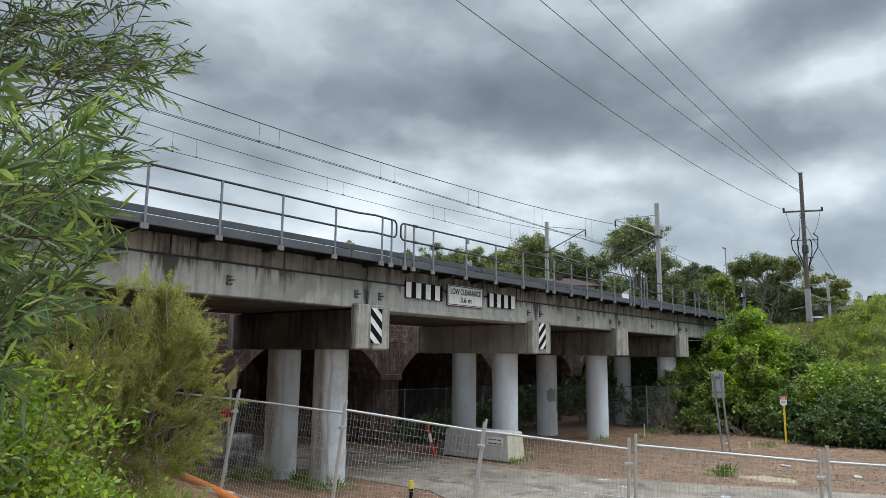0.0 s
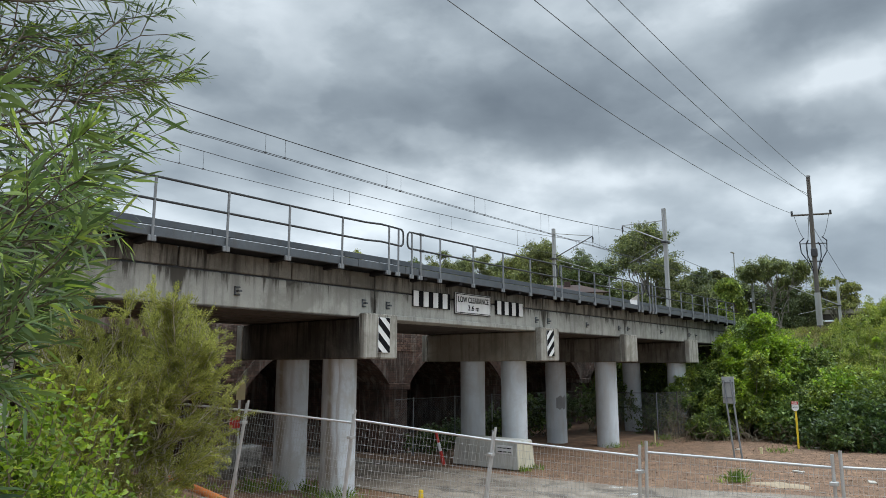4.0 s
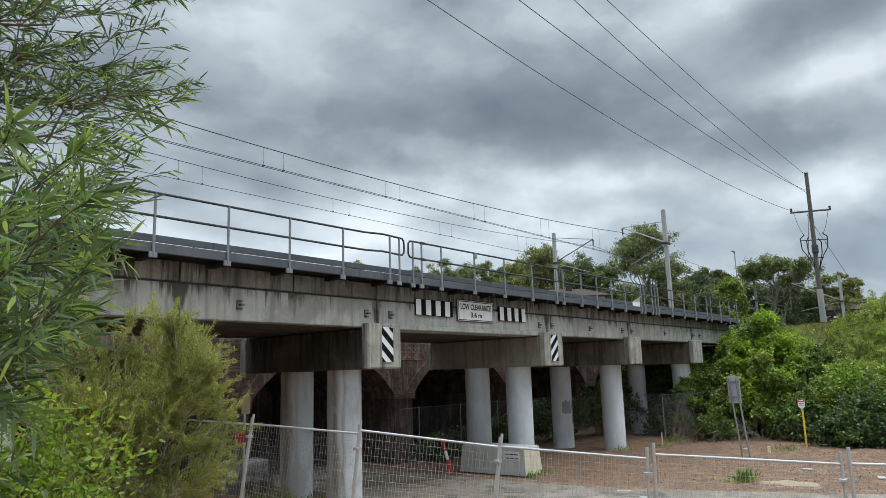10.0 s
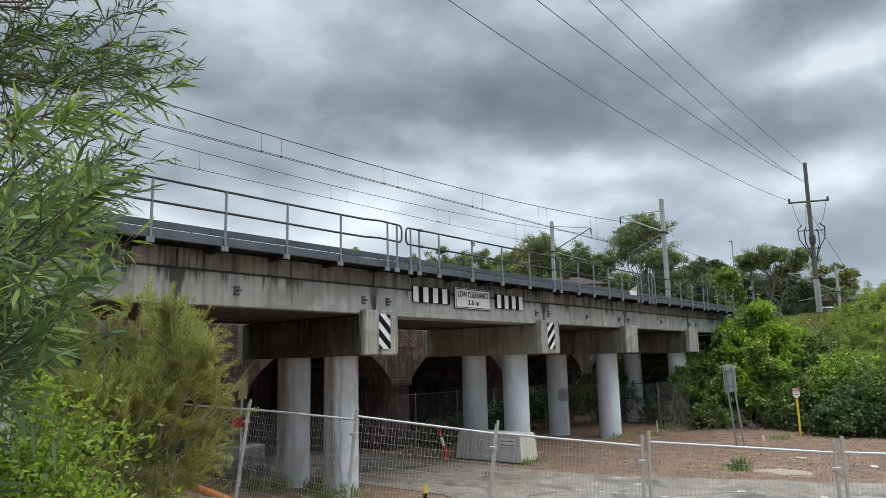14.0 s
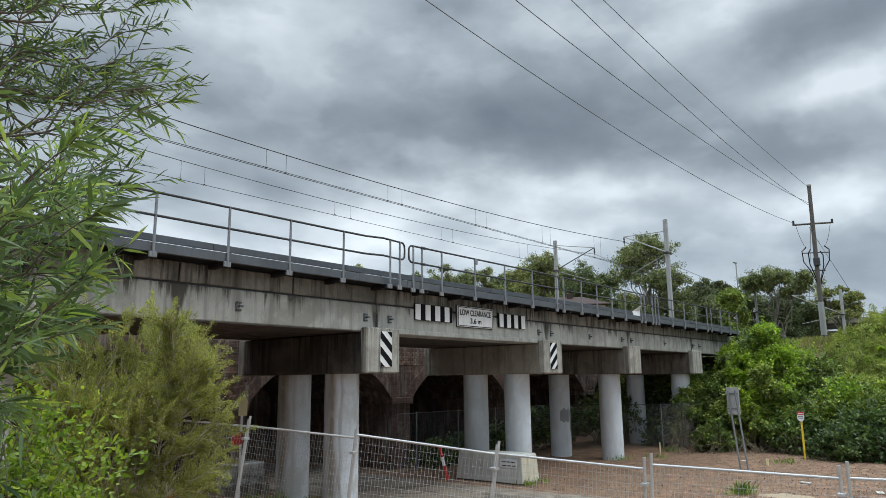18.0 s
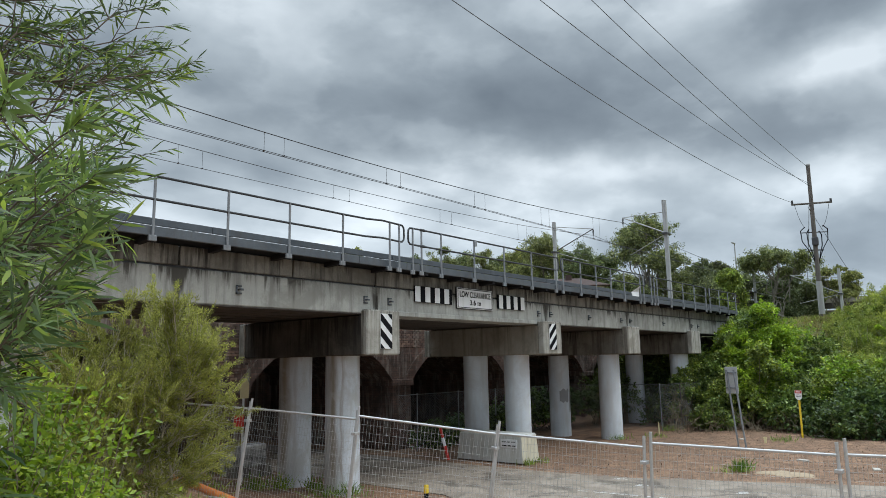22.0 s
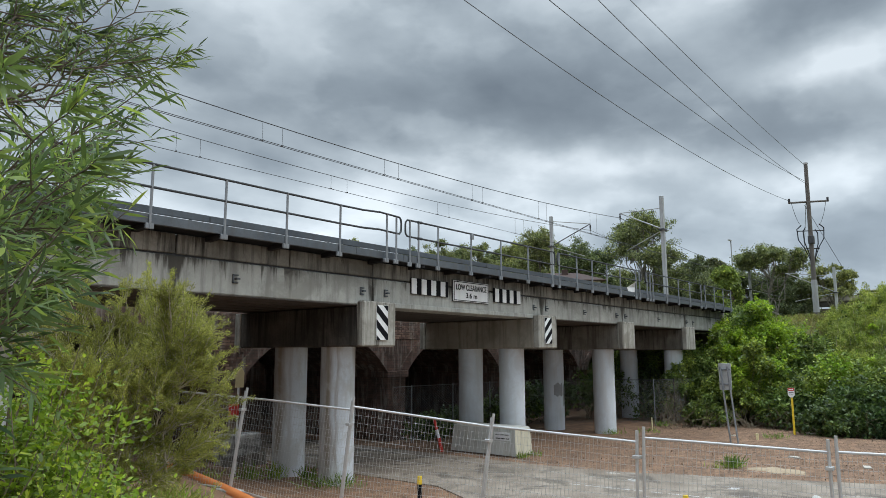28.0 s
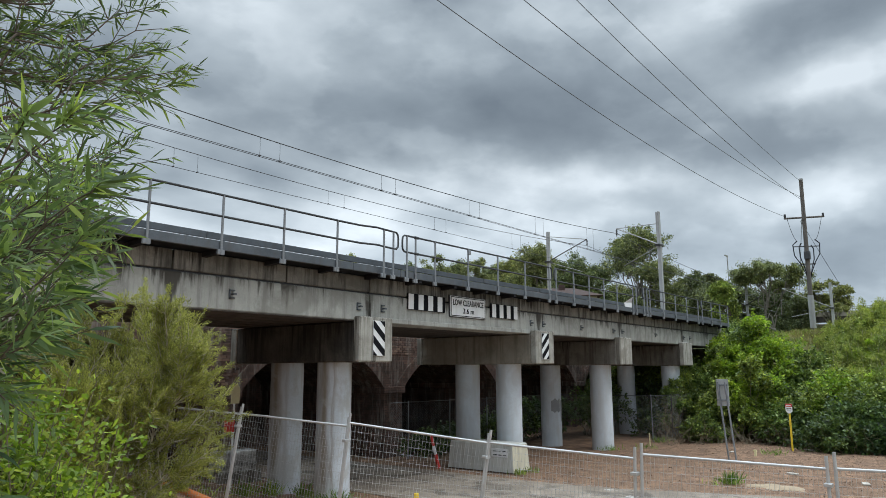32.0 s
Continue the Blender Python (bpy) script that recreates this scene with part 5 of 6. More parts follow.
def build_vehicle(kind, paint, label, seen_at, where, lane):
    """A vehicle on the far road bridge, nose along -x. seen_at, where: when it is at which place along the deck."""
    size = {"van": (4.9, 1.95, 2.05), "car": (4.4, 1.8, 1.48), "truck": (8.2, 2.4, 3.0)}[kind]
    L, W, H = size
    v = thing(kind, (0, 0, 0), label, kind, "vehicles on the road bridge")
    if kind == "truck":
        part("body", Geo().box(-1.9, L / 2, -W / 2, W / 2, 0.9, H, 0.05), paint, v)
        part("cab", Geo().plate([(-L / 2, -W / 2, 0.45), (-L / 2, -W / 2, 1.35), (-L / 2 + 0.35, -W / 2, 2.35), (-2.0, -W / 2, 2.35), (-2.0, -W / 2, 0.45)], W, (0, 1, 0)), "black_steel", v, "dark driver's cab")
        part("chassis", Geo().box(-1.98, L / 2 - 0.1, -0.45, 0.45, 0.5, 0.88, 0.02), "dark_steel", v)
        axles = (-L / 2 + 1.1, L / 2 - 2.3, L / 2 - 1.1)
    else:
        low, belt = 0.32, (1.15 if kind == "van" else 0.88)
        nose, roof0, roof1 = (0.75, 1.75, 4.75) if kind == "van" else (1.15, 2.05, 3.35)
        tail = L if kind == "van" else L - 0.45
        side = [(-L / 2, low), (-L / 2, belt - 0.25), (-L / 2 + nose, belt), (-L / 2 + roof0, H), (-L / 2 + roof1, H), (-L / 2 + tail, belt), (L / 2, belt - 0.1), (L / 2, low)]
        part("body", Geo().plate([(x, -W / 2, z) for x, z in side], W, (0, 1, 0)), paint, v)
        glass = [(-L / 2 + nose + 0.25, belt + 0.03), (-L / 2 + roof0 + 0.05, H - 0.14), (-L / 2 + roof1 - 0.2, H - 0.14), (-L / 2 + min(tail, L - 0.25) - 0.2, belt + 0.03)]
        for y, out in ((-W / 2 - 0.004, -1), (W / 2 + 0.004, 1)):
            part("side_window", Geo().plate([(x, y, z) for x, z in glass], 0.012, (0, out, 0)), "black", v, "dark side window glass")
        for y in (-W / 2 + 0.22, W / 2 - 0.22):
            part("headlight", Geo().box(-L / 2 - 0.02, -L / 2 + 0.05, y - 0.15, y + 0.15, 0.62, 0.80, 0.02), "sign_back", v)
        axles = (-L / 2 + 0.85, L / 2 - 0.9)
    for x in axles:
        for y in (-W / 2 + 0.12, W / 2 - 0.12):
            wheel = part("wheel", Geo().tube([(x, y - 0.11, 0.33), (x, y + 0.11, 0.33)], 0.33, 18), "black", v)
            part("rim", Geo().tube([(x, y - 0.118, 0.33), (x, y + 0.118, 0.33)], 0.19, 14), "sign_back", wheel)
    TRAFFIC.append((v, seen_at, where, lane))


build_vehicle("truck", "white", "white box truck with a dark cab on the road bridge", 0.5, 1.7, 3.0)
build_vehicle("car", "black_steel", "dark car crossing the road bridge", 3.0, -0.1, 2.6)
build_vehicle("car", "white", "white car crossing the road bridge", 7.3, -2.5, 2.6)
build_vehicle("van", "white", "white van crossing the road bridge", 10.2, -2.9, 2.6)
build_vehicle("van", "white", "white van crossing the road bridge", 28.0, 1.7, 2.6)


def build_bush(rng, at, height, radius, mat, label, group, leaf=0.15, lobes=4, per=700, name="bush", shoots=9):
    """Lobes of leaves turned to the sky on a fan of stems, with shoots that stand out of the outline."""
    b = thing(name, at, label, "bush", group)
    g = Geo()
    pts, dirs = [], []
    for j in range(lobes):
        a = 2.4 * j + rng.uniform(-0.6, 0.6)
        R = radius * rng.uniform(0.38, 0.60)
        k = 0 if j == 0 else (radius - R * 0.6) * rng.uniform(0.6, 1.0)
        h = height if j == 0 else height * rng.uniform(0.45, 0.92)
        c = Vector((math.cos(a) * k, math.sin(a) * k, max(0.2, h - R * 1.2)))
        limb(g, (0, 0, -0.2), c, 0.03, 0.006, rng, 0.25, 4, 5)
        p, d = clump_points(rng, c, (R * 1.1, R * 1.1, R * 0.85), per, 0.66)
        keep = (d[:, 2] > -0.15) | (rng.random(len(d)) < 0.35)
        pts.append(p[keep])
        dirs.append(d[keep] * 0.9 + rng.normal(size=d[keep].shape) * 0.55)
        for m in range(shoots):
            u = rng.normal(size=3)
            u /= np.linalg.norm(u)
            u[2] = abs(u[2]) + 0.1
            q, e = np.asarray(c) + u * R * 0.75, np.asarray(c) + u * R * rng.uniform(1.15, 1.75)
            t = rng.random((26, 1))
            pts.append(q + (e - q) * t + rng.normal(size=(26, 3)) * leaf * 0.35)
            dirs.append(u * 0.5 + rng.normal(size=(26, 3)) * 0.7)
    part("branchwork", g, "twig", b)
    part("crown", leaf_mesh("crown", np.concatenate(pts), np.concatenate(dirs), leaf, leaf * 0.62, mat, rng, flat=0.55, droop=0.2), mat, b)


def build_sapling(rng, at, height, radius, label, mat="haze", stems=15):
    """Thin upright stems with fine feathery foliage."""
    b = thing("sapling", at, label, "sapling", "saplings on the hill")
    g = Geo()
    pts, dirs = [], []
    for k in range(stems):
        a, r = rng.uniform(0, 6.28), radius * math.sqrt(rng.uniform(0.02, 1))
        tip = Vector((math.cos(a) * r, math.sin(a) * r, height * rng.uniform(0.55, 1.0) * (1 - 0.22 * r / radius)))
        stem = limb(g, (tip.x * 0.3, tip.y * 0.3, -0.25), tip, 0.022, 0.004, rng, 0.14, 6, 5)
        for m in range(15):
            f = 0.25 + 0.75 * rng.random() ** 0.8
            q = stem[min(5, int(f * 6))].lerp(stem[min(6, int(f * 6) + 1)], rng.random())
            u = rng.normal(size=3) * (0.10 + 0.26 * (1 - f)) + np.array([0, 0, 0.05])
            t = rng.random((24, 1))
            pts.append(np.asarray(q) + u * t + rng.normal(size=(24, 3)) * 0.055)
            dirs.append(u * 2.0 + rng.normal(size=(24, 3)) * 0.45 + np.array([0, 0, 0.25]))
    part("branchwork", g, "pale_twig", b)
    part("crown", leaf_mesh("crown", np.concatenate(pts), np.concatenate(dirs), 0.16, 0.032, mat, rng, droop=0.1), mat, b)


def build_thicket():
    rng = np.random.default_rng(11)
    # the outline of the thicket against what lies behind: bearing, height of its top
    outline = [(67.8, 1.0), (69.2, 1.7), (70.3, 2.5), (71.2, 3.2), (72.4, 4.1), (73.4, 4.9), (74.1, 5.6), (75.2, 5.95), (75.8, 5.75), (77.0, 5.0), (78.3, 4.1), (80.0, 3.3), (82.0, 3.3), (85.0, 3.6)]
    for row, (d0, share, step) in enumerate(((33.5, 0.38, 0.85), (34.6, 0.58, 0.95), (35.9, 0.78, 1.05), (37.4, 1.0, 1.05))):
        for b0 in np.arange(68.4, 85.0, step):
            b = b0 + rng.uniform(-0.35, 0.35)
            d = d0 + rng.uniform(-0.5, 0.5) - (2.2 if b > 79 else 0) - 0.35 * max(0, 72 - b)
            top = np.interp(b, [o[0] for o in outline], [o[1] for o in outline])
            p = polar(b, d, 0)
            p.z = ground_z(p.x, p.y)
            height = top * share * rng.uniform(0.80, 1.08) - p.z
            if height < 0.5 or (p.y > -0.4 and p.x < 20.9) or (row < 2 and b < 71.0) or (row == 0 and b < 77.5 and rng.random() < 0.5):
                continue
            lush = (row >= 2 and 72.0 < b < 77.0 and rng.random() < 0.75) or (rng.random() < 0.3 and row > 0)
            # low bushes on the right get the leaf with shade in its colour
            shady = row < 2 and b > 77.0
            mat = "shade_leaf" if shady else "fresh" if lush else "thicket"
            label = "dark green bush at the foot of the slope, shade in its colour" if shady else "bright green leafy bush on the slope" if lush else "dense dark green bush on the slope beside the bridge"
            build_bush(rng, p, height, rng.uniform(0.7, 1.0) if b < 75.5 else rng.uniform(0.85, 1.3), mat, label, "bushes on the slope", 0.155, 4, 700)
    # the growth that hides the last pier's foot
    # the bushes behind it, under the deck, are added to darken that end
    for x, y, h, r in ((20.9, -0.5, 2.8, 0.7), (21.5, -0.9, 3.5, 0.8), (22.3, -0.8, 4.2, 0.8), (19.3, 0.75, 2.2, 0.55), (20.0, 0.6, 2.6, 0.6), (20.7, 0.5, 3.0, 0.65), (23.6, -0.5, 4.7, 0.8), (24.8, -0.5, 5.0, 0.8), (26.0, -0.4, 5.2, 0.8), (27.2, -0.2, 5.5, 0.9), (28.4, 0.8, 5.8, 0.9), (22.2, 0.9, 3.6, 1.0), (22.6, 2.2, 3.7, 1.1), (22.2, 3.6, 3.5, 1.1), (23.4, 1.5, 4.0, 1.1), (23.6, 3.2, 4.0, 1.1), (22.0, 4.8, 3.4, 1.1), (23.4, 4.8, 3.8, 1.1)):
        z = ground_z(x, y)
        build_bush(rng, (x, y, z), h - z, r, "thicket", "leafy vine-covered bush against the last pier", "bushes on the slope", 0.13, 5, 700)
    # bare lower stems and roots at the thicket's foot
    for b0 in np.arange(68.8, 84, 0.75):
        p = polar(b0 + rng.uniform(-.2, .2), 32.6 - (2.0 if b0 > 79 else 0) - 0.35 * max(0, 72 - b0), 0)
        p.z = ground_z(p.x, p.y)
        g = Geo()
        for k in range(7):
            a = rng.uniform(0, 6.28)
            limb(g, (rng.normal() * 0.15, rng.normal() * 0.15, -0.05), (math.cos(a) * 0.9, math.sin(a) * 0.9, rng.uniform(0.2, 1.1)), 0.013, 0.004, rng, 0.25, 6, 5)
        whole("dead_branch", g, "twig", "tangle of bare grey-brown branches at the thicket's foot", "branch", at=p, group="bare branches under the bushes")
    # bare creepers that climb the chain-link at the thicket's edge
    for x in (17.6, 18.2, 18.8, 19.4, 20.0, 20.5):
        g = Geo()
        for k in range(9):
            dx = rng.normal() * 0.25
            limb(g, (dx, rng.normal() * 0.03, -0.05), (dx + rng.normal() * 0.35, rng.normal() * 0.08, rng.uniform(0.9, 2.1)), 0.012, 0.005, rng, 0.28, 6, 4)
        whole("creeper", g, "twig", "bare creeper stems climbing the chain-link fence", "creeper", at=(x, 0.24, ground_z(x, 0.24)), group="creepers on the fence")
    # undergrowth against the viaduct, its leaves coloured dark for the shade there
    for x, y, h in ((9.6, 5.55, 1.1), (11.4, 5.5, 1.4), (13.0, 5.5, 1.7), (14.4, 5.45, 1.9), (15.8, 5.45, 1.9), (17.2, 5.3, 1.9), (18.6, 4.6, 2.2), (19.6, 3.6, 2.3), (20.8, 2.4, 2.4), (20.4, 4.6, 2.8), (19.4, 1.6, 1.5), (7.6, 5.6, 0.8), (8.6, 5.6, 0.7)):
        build_bush(rng, (x, y, ground_z(x, y)), h, 0.85, "shade_leaf", "low dark green undergrowth in the shade under the bridge", "undergrowth under the bridge", 0.15, 4, 320, shoots=6)
    # feathery olive growth and saplings higher up the hill
    for b0, d, rise in ((80.2, 41, 0.026), (80.9, 42, 0.034), (81.6, 42, 0.054), (82.3, 41, 0.072), (83.0, 42, 0.076), (83.8, 41, 0.078), (81.0, 39, 0.042), (81.9, 39, 0.052), (82.9, 39, 0.058), (83.9, 38, 0.06),
                        (80.3, 37, 0.022), (81.3, 37, 0.026), (83.3, 36.5, 0.03), (84.6, 40, 0.075), (80.8, 35, 0.006), (82.0, 35, 0.008), (83.2, 34.5, 0.01), (80.6, 37.8, 0.034), (81.6, 37.6, 0.042), (82.5, 38.4, 0.05), (83.4, 37.8, 0.052), (79.7, 36.4, 0.014), (80.4, 39.6, 0.026)):
        p = polar(b0, d, 0)
        p.z = ground_z(p.x, p.y)
        build_sapling(rng, p, max(0.9, 3.04 + (rise + 0.012) * d - p.z), 0.7, "feathery olive-green sapling on the hill")
    for b0, d, h in ((80.4, 36.0, 1.0), (81.6, 38.4, 1.2), (82.8, 37.2, 1.3), (83.8, 36.2, 1.2), (81.0, 40.2, 1.2), (82.2, 40.4, 1.5), (83.4, 40.2, 1.5), (79.2, 37.6, 0.8)):
        p = polar(b0, d, 0)
        p.z = ground_z(p.x, p.y)
        build_bush(rng, p, h, 0.8, "thicket", "dark green bush among the saplings", "bushes on the slope", 0.15, 4, 420)
    p = polar(82.45, 37.5, 0)
    p.z = ground_z(p.x, p.y)
    build_far_tree(rng, p, 4.45 - p.z, 1.5, 6, "fresh", "slim young tree with a round bright green crown", 0.045, 0.7, 0.12, 0.62, 8, 60)


build_thicket()


def tuft(rng, at, n, height, spread, mat, label, category="grass tuft"):
    p = np.stack([rng.normal(size=n) * spread, rng.normal(size=n) * spread, np.zeros(n)], 1)
    d = rng.normal(size=(n, 3)) * 0.35 + np.array([0, 0, 1.0])
    me = leaf_mesh("grass_tuft", p, d, height, 0.018, mat, rng, lance=True, droop=0.25)
    ob = new("grass_tuft", me)
    ob.location = at
    return tagged(ob, label, category, "grass tufts", "stuff")


def build_weeds():
    rng = np.random.default_rng(8)
    spots = [(7.6, -5.45, 150, 0.50, 0.10), (7.5, -5.3, 60, 0.25, 0.2), (15.4, -4.6, 90, 0.30, 0.25), (14.4, -0.2, 60, 0.28, 0.25), (13.1, 0.7, 70, 0.3, 0.2),
             (-1.9, 3.0, 120, 0.55, 0.14), (-1.0, 0.75, 110, 0.5, 0.18), (-1.2, 1.2, 90, 0.4, 0.2), (5.6, 0.05, 60, 0.28, 0.12), (6.2, 0.0, 50, 0.25, 0.12),
             (17.0, 0.3, 90, 0.4, 0.2), (-1.25, 2.9, 110, 0.55, 0.14), (-0.75, 2.2, 100, 0.5, 0.12), (-3.9, 1.8, 60, 0.35, 0.2), (-3.2, 3.6, 60, 0.4, 0.3)]
    for x, y, n, h, s in spots:
        tuft(rng, (x, y, ground_z(x, y)), n, h, s, "grass", "bright green tuft of grass on bare earth")
    # grass on the near bank
    for k in range(26):
        b, d = rng.uniform(27, 38), rng.uniform(6.5, 10.5)
        p = polar(b, d, 0)
        p.z = ground_z(p.x, p.y)
        tuft(rng, p, 110, 0.42, 0.20, "grass" if k % 3 else "straw", "long grass on the bank")
    # dry grass on the hill's crest
    for k in range(110):
        p = polar(rng.uniform(76.3, 80.6), rng.uniform(36.5, 45), 0)
        p.z = ground_z(p.x, p.y)
        tuft(rng, p, 90, 0.50, 0.35, "straw" if k % 4 else "grass", "tall dry grass on the hill")
    # loose bark, twigs and stones over the bare ground
    n = 56000
    x, y = rng.uniform(5.0, 22, n), rng.uniform(-12, 1.0, n)
    keep = x > np.interp(y, [-12, -8.9, -3.3, -1, 1], [8.3, 7.3, 5.1, 4.9, 4.9])
    x2, y2 = rng.uniform(-4.6, 0.3, 3500), rng.uniform(-4.5, 6.0, 3500)
    x, y = np.concatenate([x[keep], x2]), np.concatenate([y[keep], y2])
    z = np.array([ground_z(a, b) + 0.006 for a, b in zip(x, y)])
    m = len(x)
    d = rng.normal(size=(m, 3)) * np.array([1, 1, 0.12])
    for name, part_of, mat, size, label in (("bark_litter", slice(0, m, 2), "bark_chip", 0.062, "scattered bark chips and twigs on the earth"), ("leaf_litter", slice(1, m, 2), "litter", 0.066, "dark leaf litter scattered on the earth")):
        me = leaf_mesh(name, np.stack([x, y, z], 1)[part_of], d[part_of], size, size * 0.5, mat, rng, flat=0.2)
        tagged(new(name, me), label, "litter", kind="stuff")
    # the pale sand heap and scraps
    g = Geo()
    turns, rings = 36, [(0.0, 0.05), (0.3, 0.055), (0.55, 0.045), (0.8, 0.025), (1.0, -0.015)]
    verts = []
    for r, z in rings:
        for k in range(turns):
            a = 2 * math.pi * k / turns
            edge = 1 + 0.7 * noise.noise((math.cos(a) * 1.6, math.sin(a) * 1.6, 2.0)) + 0.45 * noise.noise((math.cos(a) * 5, math.sin(a) * 5, 7.0))
            verts.append((math.cos(a) * r * edge * 0.42, math.sin(a) * r * edge * 0.68, z + 0.015 * noise.noise((r * 4 * math.cos(a), r * 4 * math.sin(a), 1.0))))
    g.add(verts, [(i * turns + k, i * turns + (k + 1) % turns, (i + 1) * turns + (k + 1) % turns, (i + 1) * turns + k) for i in range(len(rings) - 1) for k in range(turns)], True)
    whole("sand", g, "pale_sand", "low spill of pale sand on the earth", "sand", at=(7.8, -6.55, ground_z(7.8, -6.55)))
    for (sx, sy), size in (((17.9, -5.4), 0.26), ((15.2, -3.2), 0.10), ((10.6, -6.3), 0.16), ((9.7, -8.3), 0.18)):
        g = Geo().box(-size, size, -size * 0.5, size * 0.5, 0, 0.04, 0.01)
        ob = whole("timber_offcut", g, "plaster", "pale offcut lying on the earth", "offcut", at=(sx, sy, ground_z(sx, sy) + 0.005), group="offcuts on the ground")
        ob.rotation_euler = (0, 0, sx)
    for (sx, sy), h, r in (((14.6, -4.2), 0.22, 0.04), ((15.5, 0.1), 0.5, 0.02)):
        g = Geo().box(-r, r, -r, r, -0.1, h, 0.005)
        whole("marker_peg", g, "sand_yellow", "short pale timber survey peg in the earth", "peg", at=(sx, sy, ground_z(sx, sy)), group="survey pegs")


build_weeds()


SWAY = []


def build_shrub():
    """The feathery olive shrub on the bank."""
    rng = np.random.default_rng(21)
    base = polar(27.6, 7.4, 0)
    base.z = ground_z(base.x, base.y)
    s = thing("shrub", base, "feathery olive-green shrub with thin pale twigs on the bank", "shrub")
    g = Geo()
    pts, dirs = [], []
    across = Vector((math.cos(radians(27.6)), -math.sin(radians(27.6)), 0))
    deep = Vector((math.sin(radians(27.6)), math.cos(radians(27.6)), 0))
    forks = []
    for k in range(7):
        a = -1 + 2 * k / 6
        stem = limb(g, (across * (a * 0.10) + Vector(rng.normal(size=3)) * 0.03 - Vector((0, 0, 0.1))), across * (a * 0.42 - 0.08) + deep * rng.uniform(-0.25, 0.25) + Vector((0, 0, rng.uniform(1.0, 1.5))), 0.014, 0.008, rng, 0.14, 7, 6)
        forks += stem[2:]
    for k in range(215):
        z = 0.20 + 2.30 * rng.random() ** 0.85 if k < 150 else rng.uniform(0.45, 1.75)
        right = np.interp(z, [0.2, 0.9, 1.3, 1.7, 2.05, 2.35, 2.55], [0.60, 0.82, 0.92, 0.70, 0.66, 0.36, 0.05])
        wide = -1.0 + (right + 1.0) * (rng.random() * 0.72 if k >= 150 else rng.random() if k % 4 else 1 - 0.10 * rng.random())
        if z < 1.25 and wide > 0.0 and k % 3 == 0:
            continue
        tip = across * wide + deep * (rng.uniform(-0.60, -0.25) if k >= 150 else rng.uniform(-0.55, 0.45)) + Vector((0, 0, z * (1 - 0.10 * max(0.0, -wide - 0.5))))
        lower = [q for q in forks if q.z < z - 0.15] or forks[:3]
        root = min(lower, key=lambda q: (q - tip).length + rng.random() * 0.5)
        stem = limb(g, root, tip, 0.0065, 0.0025, rng, 0.08, 8, 4)
        way = (tip - stem[4]).normalized()
        for j in range(9):
            f = 0.42 + 0.58 * (j + rng.random()) / 9
            i = min(7, int(f * 8))
            q = stem[i].lerp(stem[i + 1], f * 8 - i)
            out = (way * 0.85 + Vector(rng.normal(size=3)) * 0.45 + Vector((0, 0, 0.10))).normalized()
            e = q + out * rng.uniform(0.12, 0.30)
            bow = q.lerp(e, 0.5) + Vector((0, 0, 0.025))
            g.tube([q, bow, e], 0.0036, 3, 0.0014, caps=False)
            n = 130
            t = rng.random((n, 1)) ** 0.85
            p = (1 - t) ** 2 * np.asarray(q) + 2 * t * (1 - t) * np.asarray(bow) + t * t * np.asarray(e)
            pts.append(p + rng.normal(size=(n, 3)) * 0.012)
            dirs.append(np.asarray(out) * 0.95 + rng.normal(size=(n, 3)) * 0.50)
    part("branchwork", g, "pale_twig", s)
    part("foliage", leaf_mesh("foliage", np.concatenate(pts), np.concatenate(dirs), 0.036, 0.0058, "olive", rng), "olive", s)
    SWAY.append((s, base, 0.6, 0.35))


def build_green_shrub(rng, at, height, spread, label, n_sprays=26, leaf=0.041):
    s = thing("leafy_shrub", at, label, "shrub", "leafy shrubs on the bank")
    g = Geo()
    pts, dirs = [], []
    for k in range(n_sprays):
        a = rng.uniform(0, 6.28)
        r = spread * math.sqrt(rng.random())
        tip = Vector((math.cos(a) * r, math.sin(a) * r, height * rng.uniform(0.40, 1.0) * (1 - 0.25 * r / spread)))
        stem = limb(g, (tip.x * 0.2, tip.y * 0.2, -0.2), tip, 0.008, 0.002, rng, 0.12, 7, 5)
        for j in range(260):
            i = int(rng.integers(2, len(stem)))
            q = np.asarray(stem[i]) * (0.5) + np.asarray(stem[i - 1]) * 0.5 + rng.normal(size=3) * 0.065
            pts.append(q)
            dirs.append(rng.normal(size=3) * 0.8 + np.array([0, 0, 0.05]) + np.asarray(tip) * 0.3)
    part("branchwork", g, "twig", s)
    part("foliage", leaf_mesh("foliage", pts, dirs, leaf, leaf * 0.46, "fresh", rng, lance=True, droop=0.25, flat=0.7), "fresh", s)
    SWAY.append((s, Vector(at), rng.uniform(0, 6.28), 0.45))


